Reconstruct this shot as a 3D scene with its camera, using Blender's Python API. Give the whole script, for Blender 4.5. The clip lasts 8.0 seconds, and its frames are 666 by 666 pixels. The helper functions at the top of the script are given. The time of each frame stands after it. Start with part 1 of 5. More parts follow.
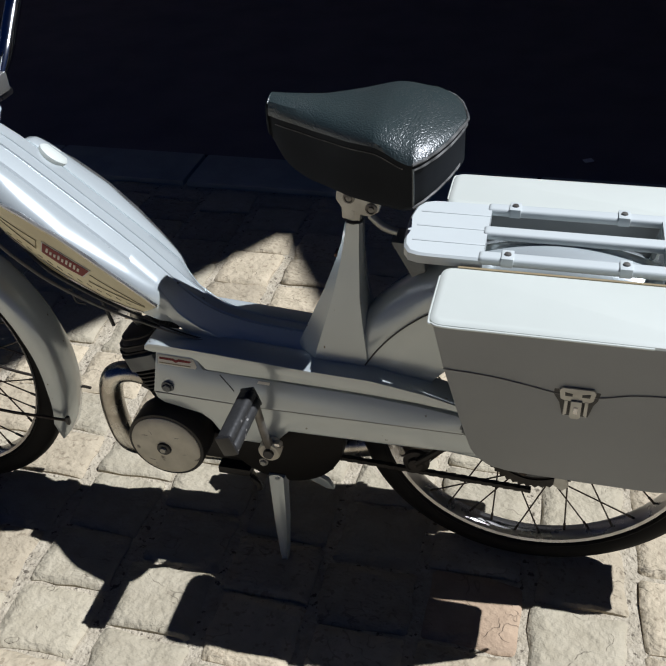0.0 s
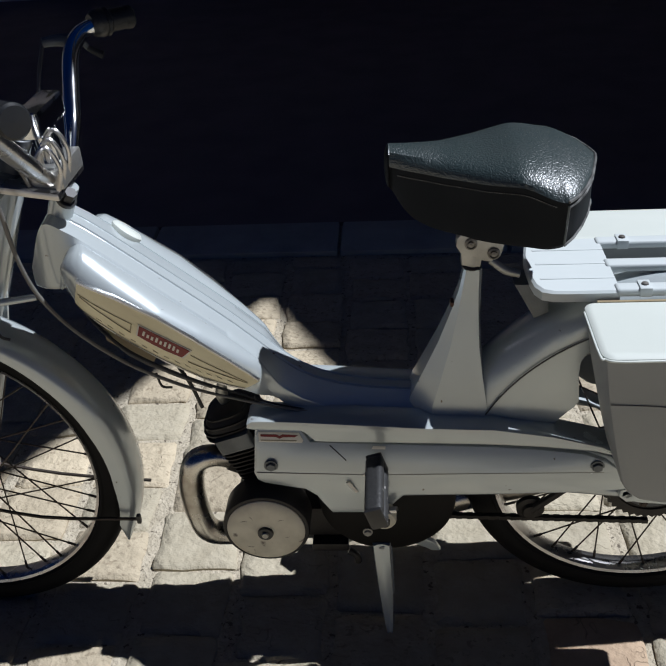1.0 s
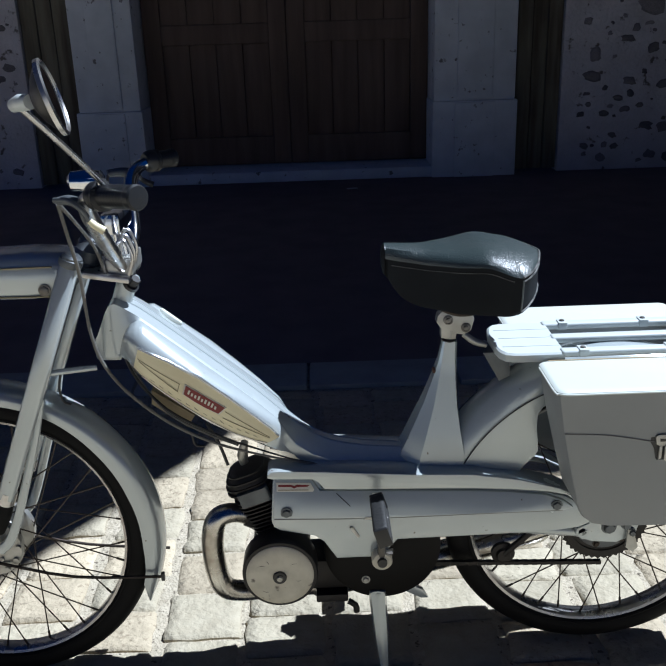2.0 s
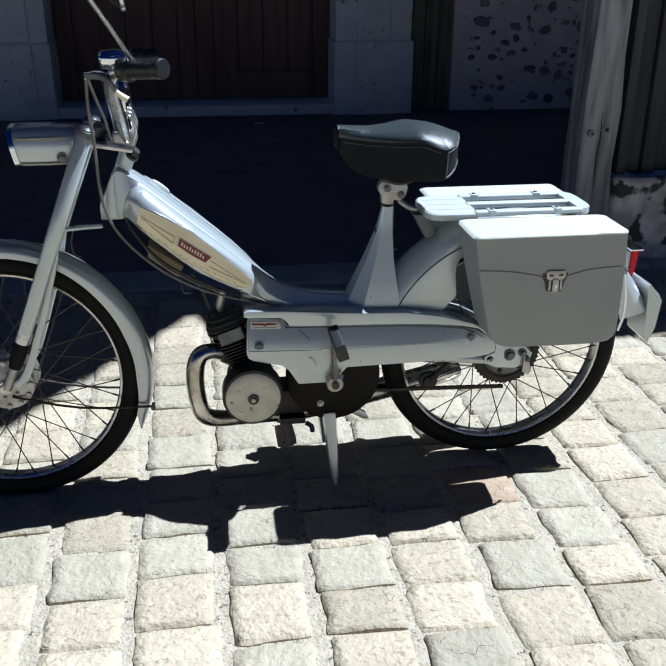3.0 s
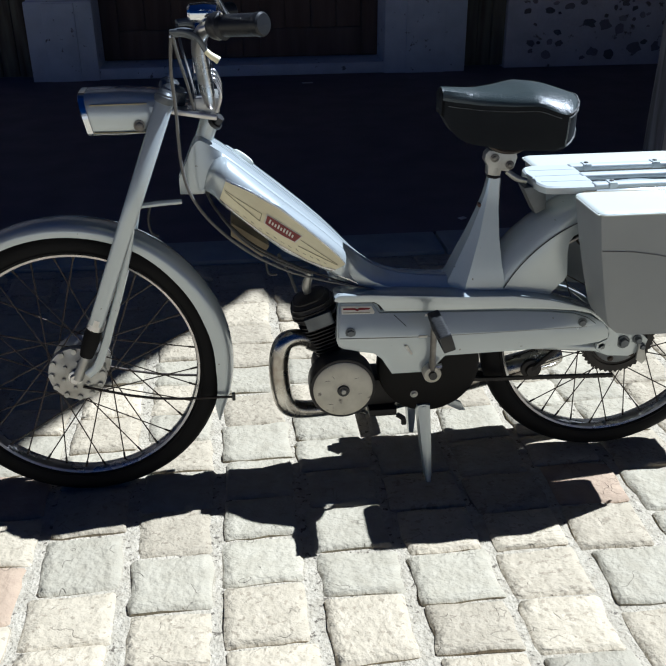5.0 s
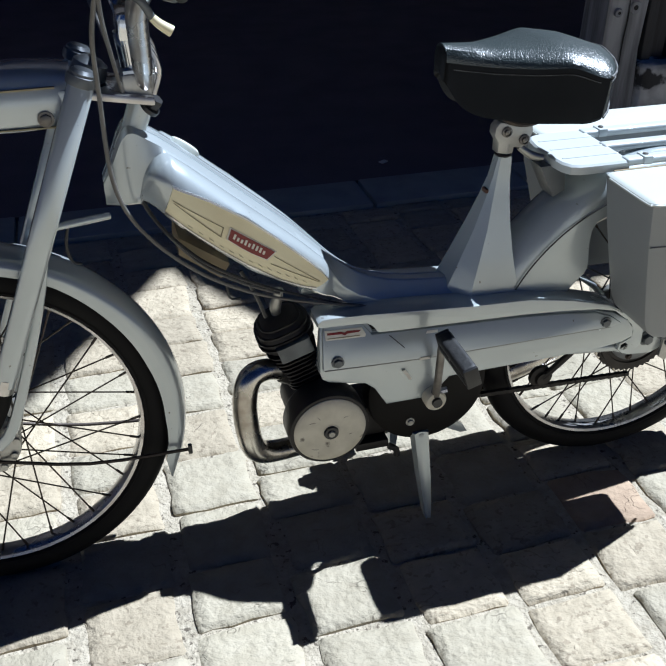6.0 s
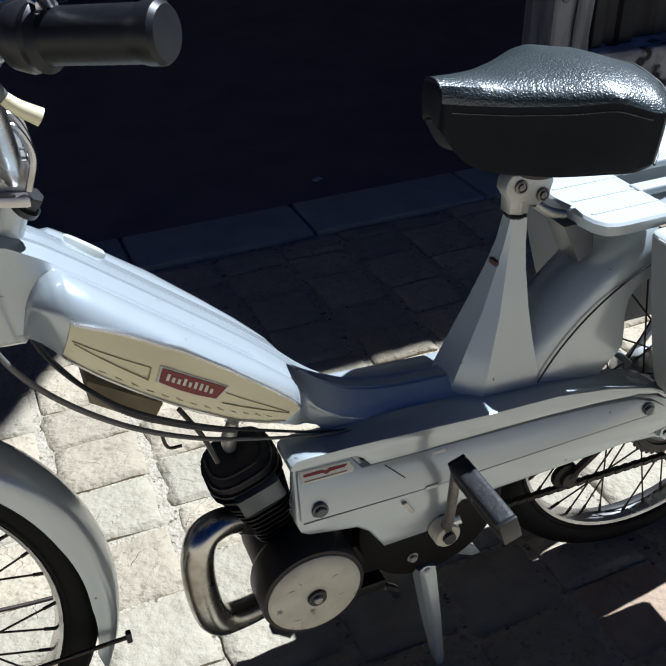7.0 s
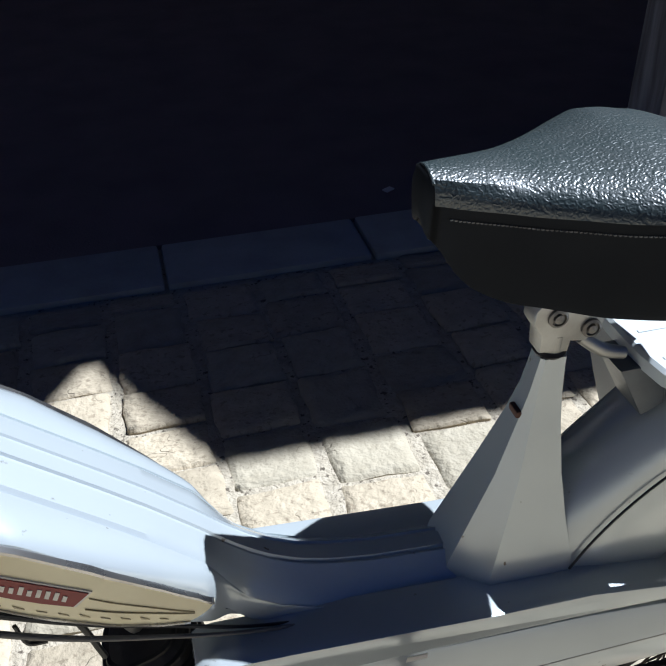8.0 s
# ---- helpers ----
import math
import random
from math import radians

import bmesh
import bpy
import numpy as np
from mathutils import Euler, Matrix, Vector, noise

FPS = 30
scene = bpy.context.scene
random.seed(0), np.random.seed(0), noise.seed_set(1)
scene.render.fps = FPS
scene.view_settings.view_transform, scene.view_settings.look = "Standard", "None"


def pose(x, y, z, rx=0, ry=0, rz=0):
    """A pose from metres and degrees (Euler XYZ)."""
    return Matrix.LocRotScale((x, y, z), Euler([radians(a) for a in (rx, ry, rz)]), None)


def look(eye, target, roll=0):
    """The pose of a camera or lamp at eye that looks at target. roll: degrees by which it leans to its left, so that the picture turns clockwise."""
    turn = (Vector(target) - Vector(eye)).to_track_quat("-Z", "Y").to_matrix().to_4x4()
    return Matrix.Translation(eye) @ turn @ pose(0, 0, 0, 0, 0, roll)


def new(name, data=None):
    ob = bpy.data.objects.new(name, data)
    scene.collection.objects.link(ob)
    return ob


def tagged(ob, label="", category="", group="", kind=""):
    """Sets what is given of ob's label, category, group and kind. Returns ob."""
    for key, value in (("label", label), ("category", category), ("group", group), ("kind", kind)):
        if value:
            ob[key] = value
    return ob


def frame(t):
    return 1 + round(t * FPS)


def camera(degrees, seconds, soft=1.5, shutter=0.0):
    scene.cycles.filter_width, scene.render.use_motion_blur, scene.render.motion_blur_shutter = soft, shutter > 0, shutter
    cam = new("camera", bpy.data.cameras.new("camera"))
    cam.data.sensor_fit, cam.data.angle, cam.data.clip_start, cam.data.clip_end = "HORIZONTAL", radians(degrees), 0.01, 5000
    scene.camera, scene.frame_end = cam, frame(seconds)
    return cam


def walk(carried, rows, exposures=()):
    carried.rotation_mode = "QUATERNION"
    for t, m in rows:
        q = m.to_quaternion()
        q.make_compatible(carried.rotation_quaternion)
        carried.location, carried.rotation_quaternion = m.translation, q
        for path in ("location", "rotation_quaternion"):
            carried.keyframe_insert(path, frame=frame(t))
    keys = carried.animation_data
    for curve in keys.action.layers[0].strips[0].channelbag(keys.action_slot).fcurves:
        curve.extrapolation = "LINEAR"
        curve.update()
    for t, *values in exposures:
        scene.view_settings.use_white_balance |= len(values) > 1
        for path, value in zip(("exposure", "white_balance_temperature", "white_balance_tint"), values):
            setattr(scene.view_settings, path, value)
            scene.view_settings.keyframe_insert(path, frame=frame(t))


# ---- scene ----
cam = camera(42.3, 8.0)
PATH = [
    (0, (0.5, -1.035, 1.244), (0.058, 0.508, 0.051), -3.3),
    (0.5, (0.31, -1.012, 1.221), (0.005, 0.522, -0.026), -3.8),
    (1, (0.14, -1.043, 1.227), (-0.008, 0.625, 0.133), -3.8),
    (1.1, (0.125, -1.08, 1.234), (0.075, 0.608, 0.162), -3.3),
    (2.3, (-0.009, -1.507, 1.174), (0.062, 0.384, 0.526), -1.0),
    (2.5, (-0.039, -1.599, 1.166), (0.164, 0.251, 0.433), 0.6),
    (3, (-0.144, -1.797, 1.147), (0.128, 0.014, 0.344), 0.4),
    (3.5, (-0.195, -1.802, 1.142), (-0.09, 0.072, 0.451), -2.0),
    (4, (-0.225, -1.803, 1.132), (-0.122, 0.061, 0.414), -0.7),
    (4.5, (-0.245, -1.761, 1.134), (-0.103, 0.101, 0.419), -0.4),
    (4.7, (-0.245, -1.712, 1.123), (-0.077, 0.122, 0.344), -0.4),
    (5.8, (-0.336, -1.245, 1.124), (0.039, 0.423, 0.086), -0.2),
    (6, (-0.372, -1.162, 1.126), (0.104, 0.464, 0.063), 0.2),
    (6.5, (-0.404, -0.96, 1.126), (0.198, 0.636, 0.083), 0.1),
    (6.9, (-0.329, -0.813, 1.091), (0.286, 0.78, 0.051), -1.7),
    (7, (-0.306, -0.772, 1.09), (0.326, 0.779, -0.002), -1.5),
    (7.5, (-0.207, -0.609, 1.081), (0.487, 0.863, -0.082), 0.5),
    (8, (-0.064, -0.513, 1.07), (0.324, 1.081, -0.075), -1.5),
]
walk(cam, [(t, look(eye, target, roll)) for t, eye, target, roll in PATH], [(0.0, 0.36, 5230, 12), (1.1, 0.34, 5170, 12), (2.3, 0.92, 4800, 9), (6.5, 0.89, 4840, 10), (8.0, 0.95, 4970, 11)])

# ---- light ----
SUN = Vector((0.656, 0.144, 1.0)).normalized()
world = bpy.data.worlds.new("sky")
scene.world = world
world.use_nodes = True
_nt = world.node_tree
_sky = _nt.nodes.new("ShaderNodeTexSky")
_sky.sky_type = "NISHITA"
_sky.sun_disc = False
_sky.ozone_density, _sky.dust_density, _sky.altitude = 7.0, 0.2, 100.0
_sky.air_density = 0.9
_sky.sun_elevation = math.asin(SUN.z)
_sky.sun_rotation = math.atan2(SUN.x, SUN.y)
_deep = _nt.nodes.new("ShaderNodeMix")
_deep.data_type, _deep.blend_type = "RGBA", "MULTIPLY"
_deep.inputs[0].default_value = 1.0
_deep.inputs[7].default_value = (0.27, 0.70, 1.36, 1.0)
_nt.links.new(_sky.outputs[0], _deep.inputs[6])
_nt.links.new(_deep.outputs[2], _nt.nodes["Background"].inputs[0])
_nt.nodes["Background"].inputs[1].default_value = 0.0052
sun_data = bpy.data.lights.new("sun", "SUN")
sun_data.energy, sun_data.angle, sun_data.color = 5.0, radians(0.4), (1.0, 0.905, 0.765)
sun = new("sun", sun_data)
sun.rotation_mode = "QUATERNION"
sun.rotation_quaternion = SUN.to_track_quat("Z", "Y")
sun.location = (4, 1, 8)

# ---- materials ----
def mat(name, colour, rough=0.5, metal=0.0, dark=None, scale=6.0, mix=0.5, grain=120.0, bump=0.1, dist=0.002, coat=0.0, spots=None, spot_scale=30.0, spot_at=0.62, rough_var=0.12, per_piece=0.0, voronoi=False, spec=0.5, detail=2.0, crack=0.0, wrinkle=0.0):
    m = bpy.data.materials.new(name)
    m.use_nodes = True
    nt = m.node_tree
    n, l = nt.nodes, nt.links
    b = n["Principled BSDF"]
    b.inputs["Metallic"].default_value = metal
    b.inputs["Coat Weight"].default_value = coat
    b.inputs["Specular IOR Level"].default_value = spec
    b.inputs["Coat Roughness"].default_value = 0.06
    co = n.new("ShaderNodeTexCoord")
    info = n.new("ShaderNodeObjectInfo")
    add = n.new("ShaderNodeVectorMath")
    mul = n.new("ShaderNodeMath")
    mul.operation, mul.inputs[1].default_value = "MULTIPLY", 37.0 if per_piece else 0.0
    l.new(info.outputs["Random"], mul.inputs[0])
    l.new(co.outputs["Object"], add.inputs[0])
    l.new(mul.outputs[0], add.inputs[1])
    big = n.new("ShaderNodeTexNoise")
    big.inputs["Scale"].default_value, big.inputs["Detail"].default_value = scale, 6.0
    l.new(add.outputs[0], big.inputs["Vector"])
    ramp = n.new("ShaderNodeMapRange")
    ramp.inputs[1].default_value, ramp.inputs[2].default_value = 0.35, 0.68
    ramp.inputs[3].default_value, ramp.inputs[4].default_value = 0.0, mix
    l.new(big.outputs[0], ramp.inputs[0])
    c1 = n.new("ShaderNodeMix")
    c1.data_type = "RGBA"
    c1.inputs[6].default_value = (*colour, 1)
    c1.inputs[7].default_value = (*(dark or [c * 0.6 for c in colour]), 1)
    l.new(ramp.outputs[0], c1.inputs[0])
    out = c1.outputs[2]
    if spots:
        sp = n.new("ShaderNodeTexNoise")
        sp.inputs["Scale"].default_value, sp.inputs["Detail"].default_value = spot_scale, 4.0
        l.new(add.outputs[0], sp.inputs["Vector"])
        r2 = n.new("ShaderNodeMapRange")
        r2.inputs[1].default_value, r2.inputs[2].default_value = spot_at, spot_at + 0.06
        l.new(sp.outputs[0], r2.inputs[0])
        c2 = n.new("ShaderNodeMix")
        c2.data_type = "RGBA"
        l.new(r2.outputs[0], c2.inputs[0])
        l.new(out, c2.inputs[6])
        c2.inputs[7].default_value = (*spots, 1)
        out = c2.outputs[2]
    if crack:
        vein = n.new("ShaderNodeTexNoise")
        vein.inputs["Scale"].default_value, vein.inputs["Detail"].default_value = crack, 3.0
        vein.inputs["Distortion"].default_value = 0.25
        l.new(add.outputs[0], vein.inputs["Vector"])
        off = n.new("ShaderNodeMath")
        off.operation, off.inputs[1].default_value = "SUBTRACT", 0.5
        l.new(vein.outputs[0], off.inputs[0])
        line = n.new("ShaderNodeMath")
        line.operation = "ABSOLUTE"
        l.new(off.outputs[0], line.inputs[0])
        r3 = n.new("ShaderNodeMapRange")
        r3.inputs[1].default_value, r3.inputs[2].default_value = 0.0015, 0.0075
        r3.inputs[3].default_value, r3.inputs[4].default_value = 0.34, 0.0
        l.new(line.outputs[0], r3.inputs[0])
        wob = n.new("ShaderNodeTexNoise")
        wob.inputs["Scale"].default_value, wob.inputs["Detail"].default_value = crack * 1.7, 2.0
        l.new(add.outputs[0], wob.inputs["Vector"])
        r4 = n.new("ShaderNodeMapRange")
        r4.inputs[1].default_value, r4.inputs[2].default_value = 0.53, 0.62
        l.new(wob.outputs[0], r4.inputs[0])
        both = n.new("ShaderNodeMath")
        both.operation = "MULTIPLY"
        l.new(r3.outputs[0], both.inputs[0])
        l.new(r4.outputs[0], both.inputs[1])
        c3 = n.new("ShaderNodeMix")
        c3.data_type = "RGBA"
        l.new(both.outputs[0], c3.inputs[0])
        l.new(out, c3.inputs[6])
        c3.inputs[7].default_value = (0.12, 0.092, 0.06, 1)
        out = c3.outputs[2]
    if per_piece:
        hsv = n.new("ShaderNodeHueSaturation")
        pr = n.new("ShaderNodeMapRange")
        pr.inputs[3].default_value, pr.inputs[4].default_value = 1 - per_piece, 1 + per_piece
        l.new(info.outputs["Random"], pr.inputs[0])
        l.new(pr.outputs[0], hsv.inputs["Value"])
        l.new(out, hsv.inputs["Color"])
        out = hsv.outputs[0]
    l.new(out, b.inputs["Base Color"])
    fine = n.new("ShaderNodeTexVoronoi" if voronoi else "ShaderNodeTexNoise")
    fine.inputs["Scale"].default_value = grain
    if not voronoi:
        fine.inputs["Detail"].default_value = detail
    l.new(add.outputs[0], fine.inputs["Vector"])
    height = fine.outputs[0]
    if wrinkle:
        turn = n.new("ShaderNodeMath")
        turn.operation, turn.inputs[1].default_value = "MULTIPLY", wrinkle
        wave = n.new("ShaderNodeMath")
        wave.operation = "SINE"
        l.new(height, turn.inputs[0])
        l.new(turn.outputs[0], wave.inputs[0])
        height = wave.outputs[0]
    rr = n.new("ShaderNodeMapRange")
    rr.inputs[3].default_value, rr.inputs[4].default_value = max(0.02, rough - rough_var), min(1, rough + rough_var)
    l.new(big.outputs[0], rr.inputs[0])
    l.new(rr.outputs[0], b.inputs["Roughness"])
    if bump:
        bp = n.new("ShaderNodeBump")
        bp.inputs["Strength"].default_value, bp.inputs["Distance"].default_value = bump, dist
        l.new(height, bp.inputs["Height"])
        l.new(bp.outputs[0], b.inputs["Normal"])
        if crack:
            cut = n.new("ShaderNodeBump")
            cut.invert = True
            cut.inputs["Strength"].default_value, cut.inputs["Distance"].default_value = 0.7, 0.006
            l.new(both.outputs[0], cut.inputs["Height"])
            l.new(bp.outputs[0], cut.inputs["Normal"])
            l.new(cut.outputs[0], b.inputs["Normal"])
    return m


PAINT = mat("silver_grey_paint", (0.505, 0.548, 0.556), 0.25, 0.36, dark=(0.445, 0.484, 0.492), scale=9, mix=0.45, grain=350, bump=0.03, dist=0.0005, coat=0.6, spots=(0.16, 0.13, 0.10), spot_scale=75, spot_at=0.71, rough_var=0.06)
CREAM = mat("cream_enamel", (0.78, 0.72, 0.47), 0.35, dark=(0.66, 0.58, 0.35), scale=18, mix=0.5, grain=200, bump=0.03, dist=0.0005, coat=0.3)
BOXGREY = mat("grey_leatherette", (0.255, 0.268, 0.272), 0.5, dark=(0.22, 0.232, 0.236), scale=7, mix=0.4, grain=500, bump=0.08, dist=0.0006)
SEAM = mat("grey_seam_and_shade", (0.20, 0.20, 0.195), 0.7, scale=30, grain=200, bump=0.05)
# Paler copy of the case body's leatherette: sunlight painted into the lids.
LID = mat("sun_paled_leatherette", (0.558, 0.585, 0.54), 0.45, dark=(0.486, 0.513, 0.468), scale=8, mix=0.4, grain=500, bump=0.06, dist=0.0006)
RUBBER = mat("black_rubber", (0.009, 0.0088, 0.009), 0.65, dark=(0.015, 0.0145, 0.014), spec=0.12, scale=14, mix=0.6, grain=160, bump=0.15, dist=0.001)
PEDALRUB = mat("worn_grey_rubber", (0.022, 0.022, 0.022), 0.6, dark=(0.014, 0.014, 0.014), scale=45, mix=0.8, grain=140, bump=0.5, dist=0.002, spots=(0.22, 0.21, 0.20), spot_scale=70, spot_at=0.645)
GRIP = mat("black_grip_rubber", (0.010, 0.011, 0.013), 0.4, dark=(0.015, 0.016, 0.018), spec=0.35, scale=20, grain=300, bump=0.1, dist=0.0006)
LEATHER = mat("black_grained_vinyl", (0.022, 0.034, 0.035), 0.38, dark=(0.014, 0.021, 0.022), scale=10, mix=0.6, grain=250, detail=1.0, bump=0.4, dist=0.0004, spec=1.0, wrinkle=15.0)
SKIRTVINYL = mat("dull_black_vinyl", (0.0095, 0.0110, 0.0135), 0.7, dark=(0.007, 0.008, 0.010), scale=14, mix=0.6, grain=420, bump=0.1, dist=0.0006, spec=0.12)
PIPING = mat("worn_piping", (0.16, 0.16, 0.155), 0.5, dark=(0.012, 0.012, 0.012), scale=60, mix=0.95, grain=300, bump=0.2)
CHROME = mat("chrome", (0.72, 0.74, 0.76), 0.12, 1.0, dark=(0.5, 0.5, 0.5), scale=30, mix=0.4, grain=200, bump=0.03, dist=0.0004, rough_var=0.06)
RIMCHROME = mat("dull_chrome", (0.60, 0.60, 0.60), 0.28, 1.0, dark=(0.34, 0.31, 0.28), scale=24, mix=0.6, grain=250, bump=0.06, dist=0.0005)
ALU = mat("cast_aluminium", (0.45, 0.45, 0.43), 0.45, 0.85, dark=(0.26, 0.25, 0.22), scale=30, mix=0.6, grain=260, bump=0.15, dist=0.0008)
RACKPAINT = mat("pale_blue_grey_paint", (0.549, 0.585, 0.581), 0.35, dark=(0.477, 0.513, 0.508), scale=12, mix=0.4, grain=300, bump=0.03, dist=0.0005, coat=0.3)
ENGINE = mat("oily_black_iron", (0.022, 0.021, 0.021), 0.45, 0.2, dark=(0.035, 0.03, 0.027), spec=0.3, scale=25, mix=0.7, grain=180, bump=0.25, dist=0.0015)
DARKPLATE = mat("brown_black_pressed_steel", (0.009, 0.0085, 0.008), 0.6, dark=(0.015, 0.0135, 0.012), spec=0.15, scale=12, mix=0.6, grain=160, bump=0.1, dist=0.001)
FLYCOVER = mat("scratched_cream_alloy", (0.64, 0.605, 0.49), 0.5, 0.0, dark=(0.48, 0.45, 0.355), scale=40, mix=0.7, grain=220, bump=0.2, dist=0.001, spots=(0.16, 0.14, 0.11), spot_scale=38, spot_at=0.645)
EXHAUST = mat("tarnished_exhaust_chrome", (0.58, 0.56, 0.51), 0.27, 1.0, dark=(0.22, 0.19, 0.155), scale=26, mix=0.8, grain=150, bump=0.10, dist=0.001)
SPOKE = mat("dull_spoke_steel", (0.07, 0.06, 0.05), 0.5, 0.8, dark=(0.045, 0.035, 0.03), scale=60, mix=0.8, grain=300, bump=0.1)
CHAIN = mat("greasy_chain_steel", (0.03, 0.027, 0.025), 0.5, 0.6, dark=(0.02, 0.02, 0.02), scale=50, grain=200, bump=0.2)
STEEL = mat("worn_grey_steel", (0.26, 0.25, 0.23), 0.45, 0.7, dark=(0.08, 0.07, 0.06), scale=30, mix=0.8, grain=220, bump=0.15)
RUST = mat("rusty_steel", (0.10, 0.045, 0.025), 0.8, dark=(0.04, 0.02, 0.015), scale=60, mix=0.8, grain=200, bump=0.2)
CABLE = mat("grey_cable_sheath", (0.13, 0.125, 0.115), 0.45, dark=(0.07, 0.065, 0.06), scale=30, grain=300, bump=0.05)
BLACK = mat("black_plastic", (0.015, 0.015, 0.016), 0.4, scale=20, grain=200, bump=0.05)
RED = mat("red_enamel", (0.19, 0.010, 0.008), 0.4, dark=(0.12, 0.008, 0.006), scale=40, grain=200, bump=0.03)
REDLENS = mat("red_lens_plastic", (0.58, 0.006, 0.018), 0.4, dark=(0.44, 0.005, 0.013), scale=30, grain=150, bump=0.05, spec=0.15)
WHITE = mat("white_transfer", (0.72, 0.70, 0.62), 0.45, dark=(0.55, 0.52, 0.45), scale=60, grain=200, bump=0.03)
LINE = mat("olive_line_paint", (0.30, 0.26, 0.14), 0.5, scale=60, grain=200, bump=0.03)
SCRIPT = mat("faded_script_paint", (0.47, 0.42, 0.27), 0.5, scale=60, grain=200, bump=0.03)
LEVER = mat("dark_grey_lever_alloy", (0.13, 0.142, 0.152), 0.4, 0.3, dark=(0.06, 0.065, 0.07), scale=30, grain=250, bump=0.08)
GLASS = mat("mirror_glass", (0.85, 0.87, 0.88), 0.03, 1.0, dark=(0.8, 0.82, 0.83), scale=20, bump=0.0, rough_var=0.01)
LAMPGLASS = mat("headlamp_glass", (0.75, 0.76, 0.74), 0.12, 0.3, dark=(0.6, 0.6, 0.58), scale=20, grain=60, bump=0.2)
BRASS = mat("tan_metal_box", (0.27, 0.215, 0.12), 0.5, dark=(0.16, 0.125, 0.075), scale=30, grain=200, bump=0.1)
STONE = mat("split_sandstone", (0.452, 0.384, 0.268), 0.85, crack=1.5, dark=(0.368, 0.312, 0.214), scale=5, mix=0.85, grain=11, detail=9.0, bump=0.62, dist=0.012, per_piece=0.17, spots=(0.299, 0.248, 0.167), spot_scale=12, spot_at=0.59)
STONEPINK = mat("pink_sandstone", (0.42, 0.312, 0.205), 0.85, crack=1.6, dark=(0.329, 0.239, 0.158), scale=4, mix=0.8, grain=11, detail=9.0, bump=0.5, dist=0.012, per_piece=0.08)
STONEGREY = mat("grey_sandstone", (0.405, 0.36, 0.262), 0.85, crack=1.6, dark=(0.335, 0.295, 0.208), scale=4.5, mix=0.8, grain=11, detail=9.0, bump=0.62, dist=0.012, per_piece=0.10)
MORTAR = mat("sandy_mortar", (0.455, 0.402, 0.303), 0.95, dark=(0.316, 0.274, 0.197), scale=55, mix=0.8, grain=150, detail=5.0, bump=0.9, dist=0.007, spots=(0.128, 0.107, 0.0769), spot_scale=85, spot_at=0.605)
STREETSTONE = mat("grey_street_paving", (0.36, 0.345, 0.32), 0.9, dark=(0.28, 0.27, 0.25), scale=4, mix=0.6, grain=40, bump=0.4, dist=0.006)
BASESTONE = mat("patched_rough_stone", (0.66, 0.66, 0.65), 0.9, dark=(0.30, 0.30, 0.30), scale=14, mix=1.0, grain=60, bump=0.6, dist=0.006, spots=(0.05, 0.05, 0.05), spot_scale=11, spot_at=0.53)
KERB = mat("kerb_granite", (0.38, 0.395, 0.36), 0.85, dark=(0.27, 0.28, 0.255), scale=12, mix=0.6, grain=120, bump=0.3, dist=0.003, per_piece=0.10)
ASPHALT = mat("dark_asphalt", (0.185, 0.150, 0.148), 0.9, dark=(0.13, 0.105, 0.104), scale=5, mix=0.6, grain=180, bump=0.5, dist=0.003)
LIMESTONE = mat("grey_limestone", (0.72, 0.74, 0.75), 0.85, dark=(0.55, 0.57, 0.58), scale=7, mix=0.6, grain=90, bump=0.25, dist=0.003, spots=(0.20, 0.20, 0.19), spot_scale=22, spot_at=0.66)
PLASTER = mat("lime_plaster", (0.68, 0.645, 0.635), 0.95, dark=(0.46, 0.43, 0.42), scale=3.5, mix=0.7, grain=40, bump=0.7, dist=0.012, spots=(0.16, 0.14, 0.12), spot_scale=14, spot_at=0.64)
RUBBLE = mat("dark_rubble_stone", (0.30, 0.275, 0.27), 0.9, dark=(0.14, 0.13, 0.13), scale=14, mix=0.7, grain=60, bump=0.6, dist=0.006, per_piece=0.45)
OLDWOOD = mat("weathered_grey_timber", (0.37, 0.375, 0.39), 0.85, dark=(0.12, 0.12, 0.127), scale=13, mix=0.95, grain=60, bump=0.6, dist=0.004)
# Near black so the unseen eave bounces little light; also knots and split.
DARKWOOD = mat("near_black_wood", (0.022, 0.022, 0.022), 0.8, scale=6, mix=0.7, grain=60, bump=0.3, dist=0.003)
DARKBOARD = mat("dark_weathered_boards", (0.062, 0.062, 0.066), 0.85, dark=(0.02, 0.02, 0.021), scale=8, mix=0.9, grain=60, bump=0.5, dist=0.004)
DOORWOOD = mat("dark_brown_door_wood", (0.145, 0.096, 0.066), 0.7, dark=(0.085, 0.056, 0.039), scale=6, mix=0.8, grain=60, bump=0.3, dist=0.003)
PEELED = mat("peeling_olive_wood", (0.20, 0.18, 0.12), 0.85, dark=(0.06, 0.045, 0.03), scale=7, mix=0.9, grain=60, bump=0.4, dist=0.003)
LOWWALL = mat("bounce_wall_grey", (0.50, 0.485, 0.45), 0.95, dark=(0.42, 0.405, 0.375), scale=1.2, mix=0.6, grain=40, bump=0.3, dist=0.006)
# Unseen walls, kept near black so that they bounce little light.
FACADE = mat("unseen_dark_wall", (0.055, 0.058, 0.064), 0.95, dark=(0.042, 0.044, 0.048), scale=1.2, mix=0.6, grain=40, bump=0.3, dist=0.006)


